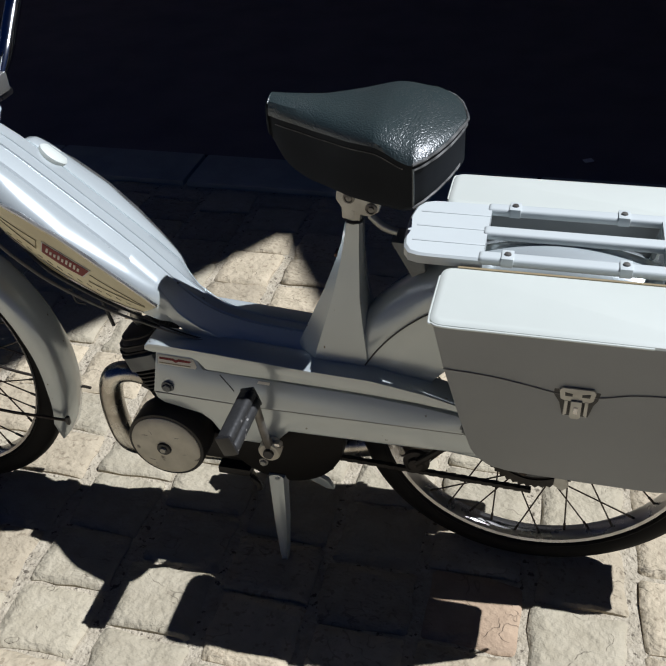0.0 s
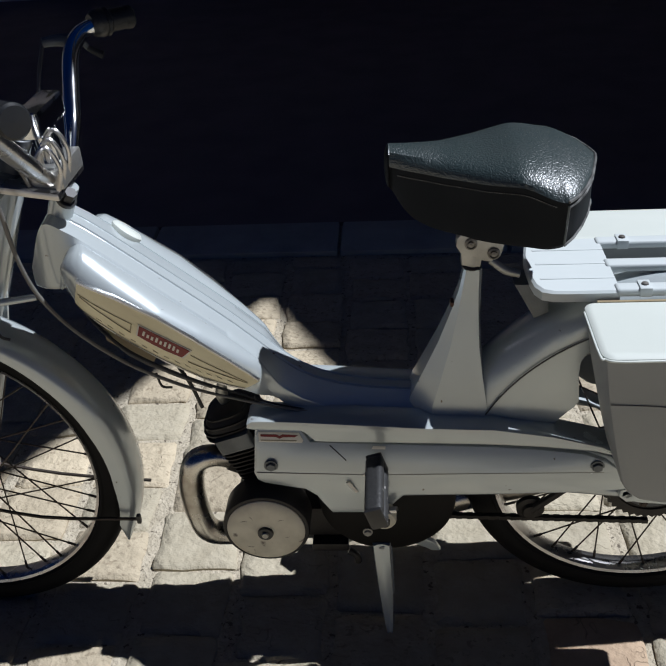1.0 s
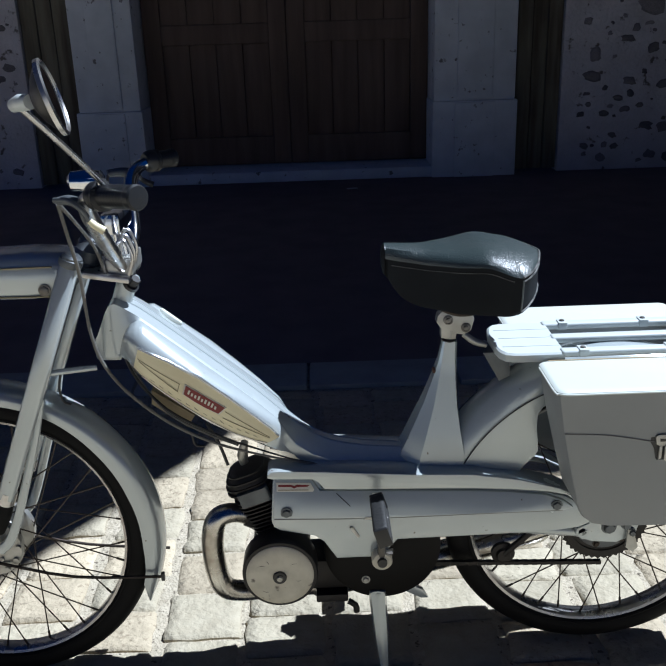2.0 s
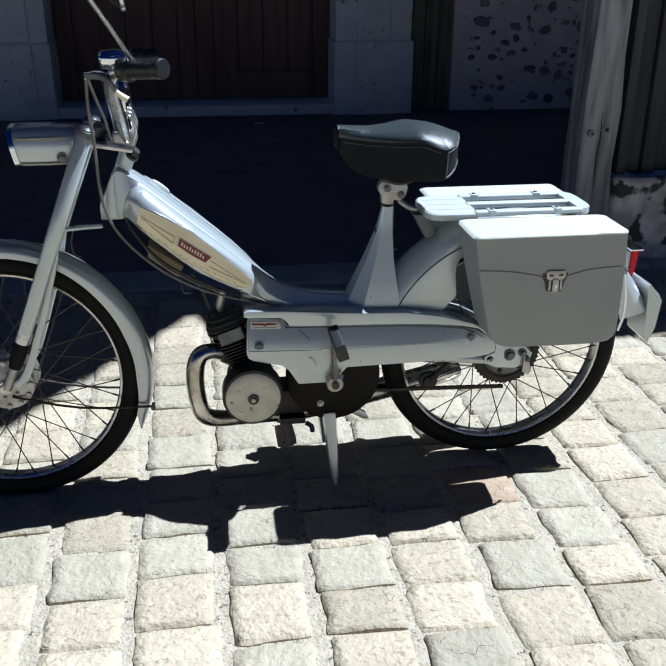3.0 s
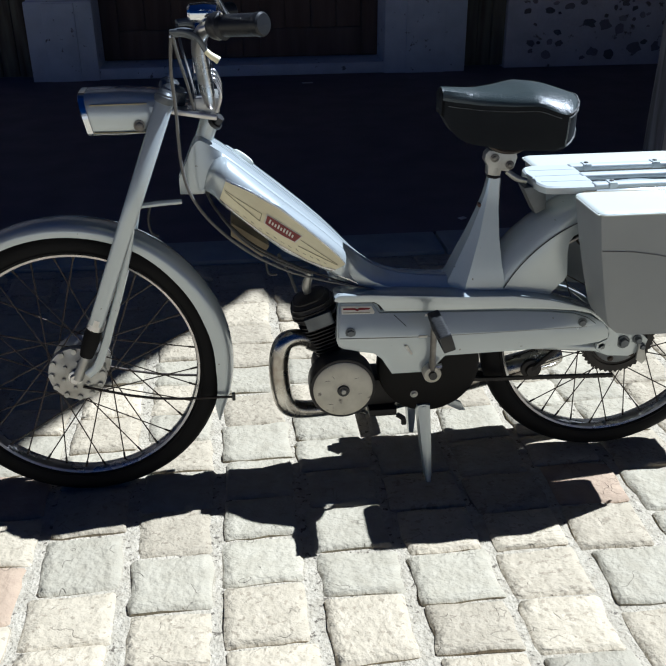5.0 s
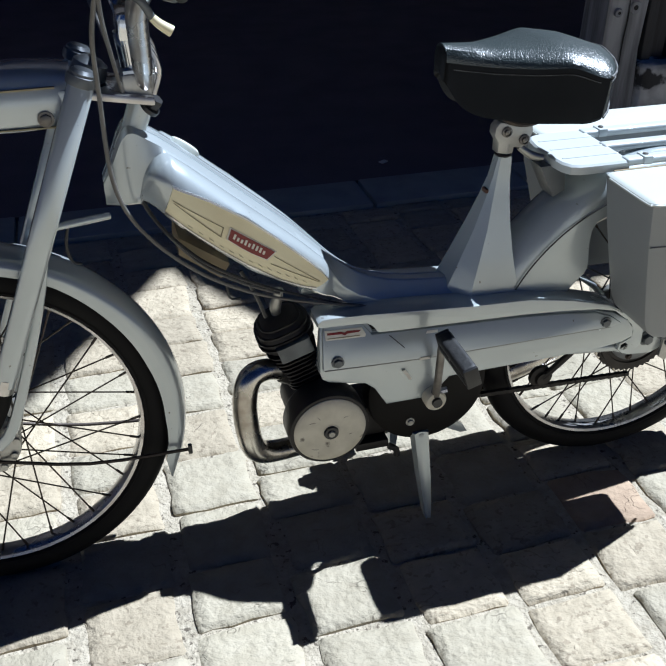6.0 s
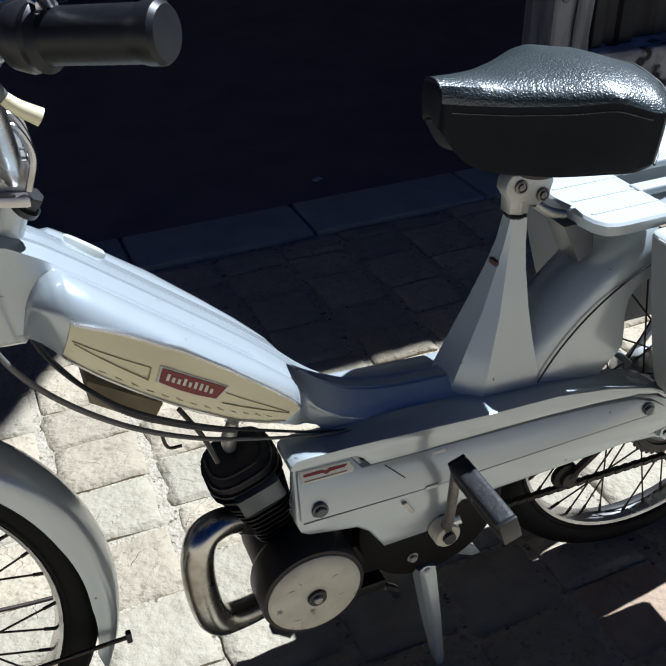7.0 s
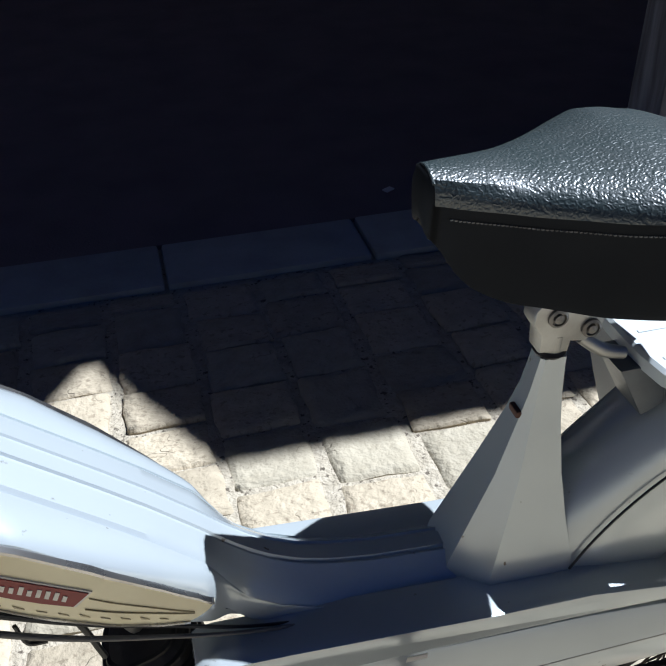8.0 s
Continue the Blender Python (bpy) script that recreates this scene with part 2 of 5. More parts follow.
def stretch(m, sx, sy, sz):
    """Draws the grain of a material out along one axis, as in wood."""
    n, l = m.node_tree.nodes, m.node_tree.links
    mp = n.new("ShaderNodeMapping")
    mp.inputs["Scale"].default_value = (sx, sy, sz)
    add = [x for x in n if x.type == "VECT_MATH"][0]
    for link in [k for k in l if k.from_node == add]:
        l.new(mp.outputs[0], link.to_socket)
    l.new(add.outputs[0], mp.inputs["Vector"])


for _m in (OLDWOOD, DARKBOARD, DOORWOOD, PEELED):
    stretch(_m, 2.2, 2.2, 0.22)


# ---- building helpers ----
def finish(name, bm, material, parent=None, label="", sharp=38.0):
    bmesh.ops.remove_doubles(bm, verts=bm.verts, dist=1e-6)
    bmesh.ops.recalc_face_normals(bm, faces=bm.faces)
    me = bpy.data.meshes.new(name)
    bm.to_mesh(me)
    bm.free()
    me.materials.append(material)
    me.polygons.foreach_set("use_smooth", [True] * len(me.polygons))
    me.set_sharp_from_angle(angle=radians(sharp))
    ob = new(name, me)
    if parent:
        ob.parent = parent
    if label:
        tagged(ob, label)
    return ob


def part(name, bm, material, parent, label="", sharp=38.0):
    return finish(name, bm, material, parent, label, sharp)


def empty(name, label, category, group="", at=(0, 0, 0)):
    ob = new(name)
    ob.empty_display_size = 0.1
    ob.location = at
    return tagged(ob, label, category, group)


def loft(rings, bm=None, caps=True, closed=True):
    """Skin over rings of points, all of one length."""
    bm = bm or bmesh.new()
    vs = [[bm.verts.new(p) for p in r] for r in rings]
    n = len(vs[0])
    for a, b in zip(vs, vs[1:]):
        for i in range(n if closed else n - 1):
            j = (i + 1) % n
            bm.faces.new((a[i], a[j], b[j], b[i]))
    if caps and closed:
        bm.faces.new(vs[0][::-1])
        bm.faces.new(vs[-1])
    return bm


def smooth_path(points, steps=6):
    pts = [Vector(p) for p in points]
    if len(pts) < 3:
        return pts
    ext = [2 * pts[0] - pts[1]] + pts + [2 * pts[-1] - pts[-2]]
    out = []
    for i in range(1, len(ext) - 2):
        p0, p1, p2, p3 = ext[i - 1:i + 3]
        for k in range(steps):
            t = k / steps
            out.append(0.5 * (2 * p1 + (p2 - p0) * t + (2 * p0 - 5 * p1 + 4 * p2 - p3) * t * t + (3 * p1 - p0 - 3 * p2 + p3) * t ** 3))
    return out + [pts[-1]]


def tube(points, radius, seg=10, steps=6, bm=None, flat=1.0):
    """A round bar along a smooth path; radius may be a list, spread along it."""
    path = smooth_path(points, steps)
    rad = radius if isinstance(radius, (list, tuple)) else [radius, radius]
    rings = []
    ref = None
    for i, p in enumerate(path):
        d = (path[min(i + 1, len(path) - 1)] - path[max(i - 1, 0)]).normalized()
        if ref is None:
            ref = d.orthogonal().normalized() if abs(d.y) > 0.9 else d.cross(Vector((0, 1, 0))).normalized()
        ref = (ref - d * ref.dot(d)).normalized()
        s = d.cross(ref)
        u = i / (len(path) - 1) * (len(rad) - 1)
        k = min(int(u), len(rad) - 2)
        r = rad[k] + (rad[k + 1] - rad[k]) * (u - k)
        rings.append([p + (ref * math.cos(a) + s * math.sin(a) * flat) * r for a in (2 * math.pi * j / seg for j in range(seg))])
    return loft(rings, bm)


def revolve(profile, centre, seg=48, axis=(0, 1, 0), bm=None, closed=False):
    """Turns a profile of (radius, along) about an axis through centre."""
    bm = bm or bmesh.new()
    q = Vector((0, 1, 0)).rotation_difference(Vector(axis))
    c = Vector(centre)
    rings = []
    for j in range(seg):
        a = 2 * math.pi * j / seg
        rings.append([bm.verts.new(c + q @ Vector((r * math.cos(a), y, r * math.sin(a)))) for r, y in profile])
    n = len(profile)
    for j in range(seg):
        a, b = rings[j], rings[(j + 1) % seg]
        for i in range(n if closed else n - 1):
            k = (i + 1) % n
            bm.faces.new((a[i], a[k], b[k], b[i]))
    return bm


def slab(points, y0, y1, bevel=0.0, bm=None, seg=2):
    """A plate cut to an outline of (x, z), from y0 to y1."""
    own = bmesh.new()
    a = [own.verts.new((x, y0, z)) for x, z in points]
    b = [own.verts.new((x, y1, z)) for x, z in points]
    n = len(a)
    for i in range(n):
        j = (i + 1) % n
        own.faces.new((a[i], a[j], b[j], b[i]))
    f1, f2 = own.faces.new(a[::-1]), own.faces.new(b)
    bmesh.ops.recalc_face_normals(own, faces=own.faces)
    if bevel:
        edges = list({e for f in (f1, f2) for e in f.edges})
        bmesh.ops.bevel(own, geom=edges, offset=bevel, segments=seg, affect="EDGES", profile=0.6)
    return merge(own, bm)


def merge(own, bm):
    if bm is None:
        return own
    me = bpy.data.meshes.new("tmp")
    own.to_mesh(me)
    own.free()
    bm.from_mesh(me)
    bpy.data.meshes.remove(me)
    return bm


def block(x0, x1, y0, y1, z0, z1, bevel=0.0, bm=None, seg=2):
    own = bmesh.new()
    bmesh.ops.create_cube(own, size=1.0, matrix=Matrix.LocRotScale(((x0 + x1) / 2, (y0 + y1) / 2, (z0 + z1) / 2), None, (x1 - x0, y1 - y0, z1 - z0)))
    if bevel:
        bmesh.ops.bevel(own, geom=list(own.edges), offset=bevel, segments=seg, affect="EDGES", profile=0.6)
    return merge(own, bm)


def bolt(x, y, z, r=0.008, h=0.006, bm=None, axis=(0, -1, 0)):
    """A hexagon head with a small washer, facing along axis."""
    bm = revolve([(0.0001, 0), (r * 1.35, 0), (r * 1.35, h * 0.3), (r * 1.1, h * 0.35), (0.0001, h * 0.35)], (x, y, z), 16, axis, bm)
    return revolve([(r, h * 0.3), (r, h * 0.85), (r * 0.85, h), (0.0001, h)], (x, y, z), 6, axis, bm)


def structure(ob, label, category):
    return tagged(ob, label, category, kind="structure")


def far_sheet():
    bm = bmesh.new()
    bmesh.ops.create_grid(bm, x_segments=80, y_segments=80, size=150.0)
    for v in bm.verts:
        v.co.z = -0.0085
    return structure(finish("ground", bm, MORTAR), "sandy mortar and dirt bed between old paving stones", "ground")


ground = far_sheet()
# Unseen paving, added and toned for the light it bounces back.
structure(finish("street", block(-14, 14, -13.9, -4.25, -0.1, -0.003, 0.0), STREETSTONE), "unseen stone-paved street, its grey toned to bounce light", "road")
structure(finish("terrace", block(-14, 14, 1.475, 5.4, -0.12, 0.004, 0.0), ASPHALT), "dark asphalt pavement lying in deep shade", "pavement")


def wall_piece(name, x0, x1, y0, y1, z0, z1, material, label, category="wall", bevel=0.0):
    return structure(finish(name, block(x0, x1, y0, y1, z0, z1, bevel), material), label, category)


wall_right = wall_piece("wall_right", 1.83, 3.6, 5.10, 5.6, -0.05, 3.6, PLASTER, "rough lime plaster wall with dark rubble stones showing")
wall_left = wall_piece("wall_left", -9.0, -2.05, 5.10, 5.6, -0.05, 3.6, PLASTER, "rough lime plaster wall with dark rubble stones showing")
wall_piece("wall_over_door", -2.05, 1.83, 5.12, 5.6, 2.55, 3.6, PLASTER, "plaster wall above the old double door")
wall_piece("door_threshold", -1.24, 0.89, 5.02, 5.5, 0.004, 0.085, LIMESTONE, "worn stone threshold under the door", "threshold", 0.012)


def jamb(name, x0, x1):
    """A dressed stone door jamb on a wider plinth, with a moulded edge."""
    bm = block(x0 - 0.012, x1 + 0.012, 5.0, 5.56, 0.0, 0.55, 0.012)
    block(x0, x1, 5.03, 5.56, 0.545, 2.56, 0.02, bm)
    w = x1 - x0
    block(x0 + w * 0.28, x0 + w * 0.72, 5.012, 5.2, 0.56, 2.5, 0.012, bm)
    block(x0 + w * 0.25, x0 + w * 0.75, 4.985, 5.2, 0.0, 0.54, 0.01, bm)
    return structure(finish(name, bm, LIMESTONE), "grey dressed limestone door jamb on a plinth", "jamb")


jamb("door_jamb_1", 0.885, 1.48)
jamb("door_jamb_2", -1.685, -1.235)


def side_board(name, x0, x1):
    bm = bmesh.new()
    n = 3
    for i in range(n):
        a = x0 + (x1 - x0) * i / n
        b = x0 + (x1 - x0) * (i + 1) / n
        block(a + 0.004, b - 0.004, 5.14 + 0.01 * (i % 2), 5.2, 0.02, 2.6, 0.006, bm)
    return structure(finish(name, bm, PEELED), "old peeling boards beside the door jamb", "boards")


side_board("boards_1", 1.505, 1.83)
side_board("boards_2", -2.05, -1.70)


def door():
    frame_ob = structure(finish("door_1", block(-1.23, 0.885, 5.40, 5.46, 0.06, 2.55), DOORWOOD), "closed dark brown wooden double door", "door")
    for x0, x1 in ((-1.225, -0.172), (-0.167, 0.880)):
        bm = bmesh.new()
        for a, b in ((x0, x0 + 0.13), (x1 - 0.13, x1)):
            block(a, b, 5.345, 5.41, 0.09, 2.54, 0.008, bm)
        for z0, z1 in ((0.09, 0.30), (0.98, 1.12), (2.36, 2.54)):
            block(x0 + 0.13, x1 - 0.13, 5.347, 5.41, z0, z1, 0.008, bm)
        leaf = part("door_leaf", bm, DOORWOOD, frame_ob)
        for z0, z1 in ((0.30, 0.98), (1.12, 2.36)):
            k = 4
            for i in range(k):
                w = (x1 - x0 - 0.26) / k
                part("panel_board", block(x0 + 0.13 + w * i + 0.003, x0 + 0.13 + w * (i + 1) - 0.003, 5.368 + 0.006 * (i % 2), 5.41, z0, z1, 0.004), DOORWOOD, leaf)
    return frame_ob


door()


def timber_corner():
    """Weathered timber post and boards at the near corner, on a stone base."""
    rnd = random.Random(5)
    rings = []
    for k in range(14):
        z = -0.02 + 2.7 * k / 13
        ring = []
        for x, y in ((1.328, 1.415), (1.40, 1.405), (1.455, 1.41), (1.462, 1.49), (1.458, 1.57), (1.40, 1.575), (1.328, 1.57), (1.322, 1.49)):
            ring.append((x + rnd.uniform(-0.007, 0.007) + 0.008 * (1 - min(z, 1)) * (1 if x > 1.42 else -1.2), y + rnd.uniform(-0.006, 0.006), z))
        rings.append(ring)
    post = structure(finish("timber_post", loft(rings), OLDWOOD, sharp=25), "weathered grey timber post with knots and splits", "post")
    for x, z, r in ((1.409, 0.532, 0.022), (1.350, 0.518, 0.014)):
        eye = part("knot", revolve([(r, 0.012), (r, 0.001), (r * 0.86, -0.0015), (r * 0.7, 0.0005), (0.0005, 0.001)], (x, 1.4005, z), 16), OLDWOOD, post)
        part("knot_heart", revolve([(r * 0.42, 0.004), (r * 0.36, -0.0005), (0.0005, -0.001)], (x + 0.002, 1.4005, z), 12), DARKWOOD, eye)
    part("split", tube([(1.384, 1.4035, 0.60), (1.388, 1.4030, 0.50), (1.383, 1.4030, 0.42), (1.386, 1.4035, 0.30)], [0.0008, 0.0025, 0.003, 0.0008], 6, 4), DARKWOOD, post)
    bm = bmesh.new()
    for a, b, d in ((1.492, 1.53, 0.0), (1.535, 1.60, 0.03), (1.606, 1.66, 0.015), (1.665, 1.95, 0.05)):
        block(a, b, 1.44 + d, 1.58, 0.342, 2.6, 0.006, bm)
    structure(finish("timber_boards", bm, DARKBOARD, sharp=25), "weathered timber boards beside the post", "boards")
    rnd = random.Random(8)
    bm = block(1.465, 1.93, 1.37, 1.63, -0.05, 0.347, 0.03, None, 3)
    bmesh.ops.subdivide_edges(bm, edges=list(bm.edges), cuts=2, use_grid_fill=True)
    for v in bm.verts:
        v.co += noise.noise_vector(v.co * 9) * 0.018
    structure(finish("stone_base", bm, BASESTONE, sharp=50), "rough stone base under the timber boards", "plinth")


timber_corner()


def shade_makers():
    """Unseen: a gabled house to the right and a boarded eave over the doorway, added so that their edges throw the
    shade across the paving.
    """
    def prism(name, rings, material, label, category):
        return structure(finish(name, loft(rings), material, sharp=20), label, category)
    eave, x0, y0, pitch = 5.5, 3.605, 1.428, 0.78
    y_ridge = 7.4
    section = [(y0, -0.05), (y0, eave), (y_ridge, eave + pitch * (y_ridge - y0)), (2 * y_ridge - y0, eave), (2 * y_ridge - y0, -0.05)]
    prism("side_house", [[(x, y, z) for y, z in section] for x in (x0, 16.0)], FACADE, "unseen dark gabled house, added to shade the paving", "wall")
    h = 5.45
    dx, dy = 0.656 * h, 0.144 * h
    plan = [(-0.218, 1.012), (-0.79, 0.15), (-0.905, -0.02), (-0.915, -0.20), (-1.1, -0.48), (-2.1, -0.48), (-2.3, 1.2), (-5.0, 1.2), (-5.0, 5.25 - dy), (0.6, 5.25 - dy), (0.2, 1.7)]
    ring = [(x + dx, y + dy) for x, y in plan]
    prism("eave_roof", [[(x, y, z) for x, y in ring] for z in (h, h + 0.012)], DARKWOOD, "unseen thin dark eave, added high over the doorway for its shade", "roof")
    structure(finish("upper_wall", block(-9.0, 3.6, 5.14, 5.6, 3.6, 6.2), FACADE), "unseen dark upper wall above the doorway", "wall")


shade_makers()


def unseen_street_walls():
    # Unseen wall, toned to throw light back onto the doorway side.
    ob = structure(finish("wall_street", block(-18, 18, -14.6, -14.0, -0.05, 1.7), LOWWALL), "unseen low grey wall across the street, toned to bounce light", "wall")
    for i in range(6):
        x = -17 + i * 6.2
        part("wall_pier", block(x, x + 0.5, -14.0, -13.9, -0.05, 1.85, 0.02), LOWWALL, ob)
    structure(finish("side_wall_1", block(-18.6, -18, -14.0, 5.6, -0.05, 1.6), FACADE), "unseen dark wall closing the lane", "wall")
    structure(finish("side_wall_2", block(18, 18.6, -14.0, 1.4, -0.05, 1.6), FACADE), "unseen dark wall closing the lane", "wall")


unseen_street_walls()

# ---- the moped ----
moped = empty("moped", "old grey moped with cream tank panels on its centre stand", "moped")
FX, FZ, RX, RZ = -0.598, 0.283, 0.529, 0.2995


def lerp(table, x):
    """Smooth reading of a table of (x, value)."""
    xs = [a for a, _ in table]
    i = max(0, min(len(xs) - 2, sum(1 for a in xs[1:] if a <= x)))
    (x0, v0), (x1, v1) = table[i], table[i + 1]
    t = max(0.0, min(1.0, (x - x0) / (x1 - x0)))
    return v0 + (v1 - v0) * t


def wheel(name, cx, cz, label):
    rim = revolve([(0.2377, -0.011), (0.2395, -0.0165), (0.2441, -0.0185), (0.2450, -0.016), (0.2423, -0.013), (0.2411, 0.0),
                   (0.2423, 0.013), (0.2450, 0.016), (0.2441, 0.0185), (0.2395, 0.0165), (0.2377, 0.011), (0.2365, 0.0)], (cx, 0, cz), 72, closed=True)
    ob = part(name, rim, RIMCHROME, moped, label)
    prof = []
    for k in range(15):
        a = radians(-130 + 260 * k / 14)
        prof.append((0.2645 + 0.0255 * math.cos(a) * (1.0 if abs(a) > 0.6 else 0.995), 0.0245 * math.sin(a)))
    prof += [(0.240, 0.014), (0.240, -0.014)]
    tyre = revolve(prof, (cx, 0, cz), 96, closed=True)
    part("tyre", tyre, RUBBER, ob, "worn black tyre")
    for y in (-0.0205, 0.0205):
        part("tyre_line", revolve([(0.2465, y * 0.97), (0.249, y * 1.09), (0.2515, y * 1.05), (0.249, y * 0.9)], (cx, 0, cz), 72, closed=True), RUBBER, ob)
    hub = revolve([(0.0001, -0.052), (0.012, -0.052), (0.014, -0.046), (0.034, -0.045), (0.046, -0.041), (0.056, -0.040), (0.058, -0.036), (0.058, -0.026),
                   (0.050, -0.022), (0.030, -0.018), (0.026, 0.0), (0.030, 0.018), (0.050, 0.022), (0.058, 0.026), (0.058, 0.040), (0.04, 0.046), (0.0001, 0.050)], (cx, 0, cz), 40)
    for k in range(12):
        a = 2 * math.pi * k / 12
        revolve([(0.0055, 0.0), (0.0055, 0.0045), (0.0001, 0.005)], (cx + 0.0505 * math.cos(a), -0.041, cz + 0.0505 * math.sin(a)), 10, (0, -1, 0), hub)
    for k in range(6):
        a = 2 * math.pi * (k + 0.3) / 6
        revolve([(0.004, 0.0), (0.004, 0.005), (0.0001, 0.006)], (cx + 0.028 * math.cos(a), -0.045, cz + 0.028 * math.sin(a)), 8, (0, -1, 0), hub)
    part("hub", hub, ALU, ob, "dull alloy drum hub")
    part("axle", bolt(cx, -0.052, cz, 0.011, 0.016), RIMCHROME, ob)
    kinds = []
    for side in (-1, 1):
        for lean in (-1, 1):
            a = radians(62 * lean)
            start = Vector((0.054 * math.cos(a), side * 0.030, 0.054 * math.sin(a)))
            stop = Vector((0.2385, side * 0.004, 0.0))
            bm = tube([start, stop], 0.0014, 6, 1)
            tube([start + (stop - start) * 0.93, stop], 0.0023, 6, 1, bm)
            bmesh.ops.recalc_face_normals(bm, faces=bm.faces)
            me = bpy.data.meshes.new("spoke")
            bm.to_mesh(me)
            bm.free()
            me.materials.append(SPOKE)
            kinds.append(me)
    for k in range(36):
        sp = new("spoke", kinds[k % 4])
        sp.parent = ob
        sp.matrix_local = Matrix.Translation((cx, 0, cz)) @ Matrix.Rotation(radians(10 * k + 4), 4, "Y")
    return ob


front_wheel = wheel("front_wheel", FX, FZ, "spoked front wheel with dull chrome rim")
# the front wheel leans a little, its foot towards the street
front_wheel.matrix_basis = Matrix.Translation((FX, 0, FZ)) @ Matrix.Rotation(radians(-3.3), 4, "X") @ Matrix.Translation((-FX, 0, -FZ))
rear_wheel = wheel("rear_wheel", RX, RZ, "spoked rear wheel with dull chrome rim")


def mudguard(name, cx, cz, sections, label):
    """Pressed mudguard: sections of (angle, inner radius at the skirt, outer radius, half width)."""
    rings = []
    for a, r0, r1, w in sections:
        c, s = math.cos(radians(a)), math.sin(radians(a))
        h = r1 - r0
        prof = [(r0, -w), (r0 + h * 0.45, -w * 1.03), (r0 + h * 0.72, -w * 0.97), (r0 + h * 0.9, -w * 0.72), (r1, -w * 0.3), (r1 + 0.001, 0)]
        prof += [(r, -y) for r, y in prof[-2::-1]]
        inner = [(r - 0.0025 if abs(y) < w * 0.9 else r, y * 0.955) for r, y in prof[::-1]]
        rings.append([(cx + r * c, y, cz + r * s) for r, y in prof + inner])
    return part(name, loft(rings), PAINT, moped, label, 50)


def front_guard():
    sec = []
    n = 44
    for i in range(n + 1):
        a = 119 - (119 + 27) * i / n
        r1, w = 0.310, 0.037
        r0 = lerp([(-28, 0.288), (-16, 0.283), (-3, 0.274), (20, 0.272), (42, 0.277), (60, 0.284), (120, 0.284)], a)
        if a > 113:
            r0 += 0.024 * (a - 113) / 6
        if a < -21:
            k = (-21 - a) / 6
            r0 += 0.018 * k
            w *= 1 - 0.15 * k
        sec.append((a, r0, r1, w))
    ob = mudguard("front_mudguard", -0.595, 0.290, sec, "deep grey front mudguard with scuffed paint")
    bm = tube([(FX + 0.01, -0.05, FZ - 0.022), (FX + 0.15, -0.052, FZ - 0.058), (-0.29, -0.046, 0.214)], 0.0028, 8, 3)
    part("guard_stay", bm, SPOKE, ob, "thin steel mudguard stay")
    bm = tube([(FX + 0.01, 0.05, FZ - 0.022), (FX + 0.15, 0.052, FZ - 0.058), (-0.29, 0.046, 0.214)], 0.0028, 8, 3)
    part("guard_stay", bm, SPOKE, ob, "thin steel mudguard stay")
    bm = block(-0.292, -0.285, -0.050, -0.042, 0.206, 0.223, 0.002)
    part("stay_clip", bm, BLACK, ob)
    return ob


front_guard()


def rear_guard():
    sec = []
    n = 46
    for i in range(n + 1):
        a = 154 - 138 * i / n
        r0, r1, w = 0.278, 0.343, 0.05
        if a > 118:
            k = min(1, (a - 118) / 14)
            r0 -= 0.072 * k * k * (3 - 2 * k)
        if a < 36:
            k = (36 - a) / 22
            r1 += 0.02 * k * k
        sec.append((a, r0, r1, w))
    ob = mudguard("rear_mudguard", 0.533, 0.290, sec, "valanced grey rear mudguard")
    bm = tube([(0.533 + 0.302 * math.cos(radians(a)), -0.0538, 0.290 + 0.302 * math.sin(radians(a))) for a in range(152, 100, -5)], 0.0013, 6, 2)
    part("guard_seam", bm, BLACK, ob, "dark seam line along the mudguard")
    flap = loft([[(0.862, y, 0.448), (0.868, y, 0.450), (0.917 - 0.35 * abs(y), y, 0.408), (0.908 - 0.3 * abs(y), y, 0.338), (0.881, y, 0.302), (0.873, y, 0.310), (0.868, y, 0.36)] for y in (-0.046, -0.03, 0.0, 0.03, 0.046)])
    part("mud_flap", flap, PAINT, ob, "flared grey tail flap")
    return ob


rear_guard()


def tail_lamp():
    bm = loft([[(0.815, -w, z1), (0.815, w, z1), (0.815 + d * 0.7, w * 0.9, z1), (0.815 + d, w * 0.4, z1), (0.815 + d, -w * 0.4, z1), (0.815 + d * 0.7, -w * 0.9, z1)] for z1, w, d in ((0.440, 0.012, 0.006), (0.452, 0.024, 0.016), (0.49, 0.034, 0.021), (0.522, 0.036, 0.023), (0.532, 0.035, 0.022))])
    lens = part("tail_lamp", bm, REDLENS, moped, "red plastic tail lamp", 30)
    part("lamp_rim", block(0.808, 0.840, -0.038, 0.038, 0.531, 0.536, 0.002), CHROME, lens)
    part("lamp_bracket", block(0.80, 0.816, -0.03, 0.03, 0.43, 0.53, 0.004), PAINT, lens)
    bm = tube([(0.742, -0.150, 0.520), (0.750, -0.152, 0.47), (0.752, -0.150, 0.42), (0.745, -0.148, 0.385)], 0.003, 8)
    part("rack_stay", bm, CHROME, moped, "bright stay behind the pannier")


tail_lamp()


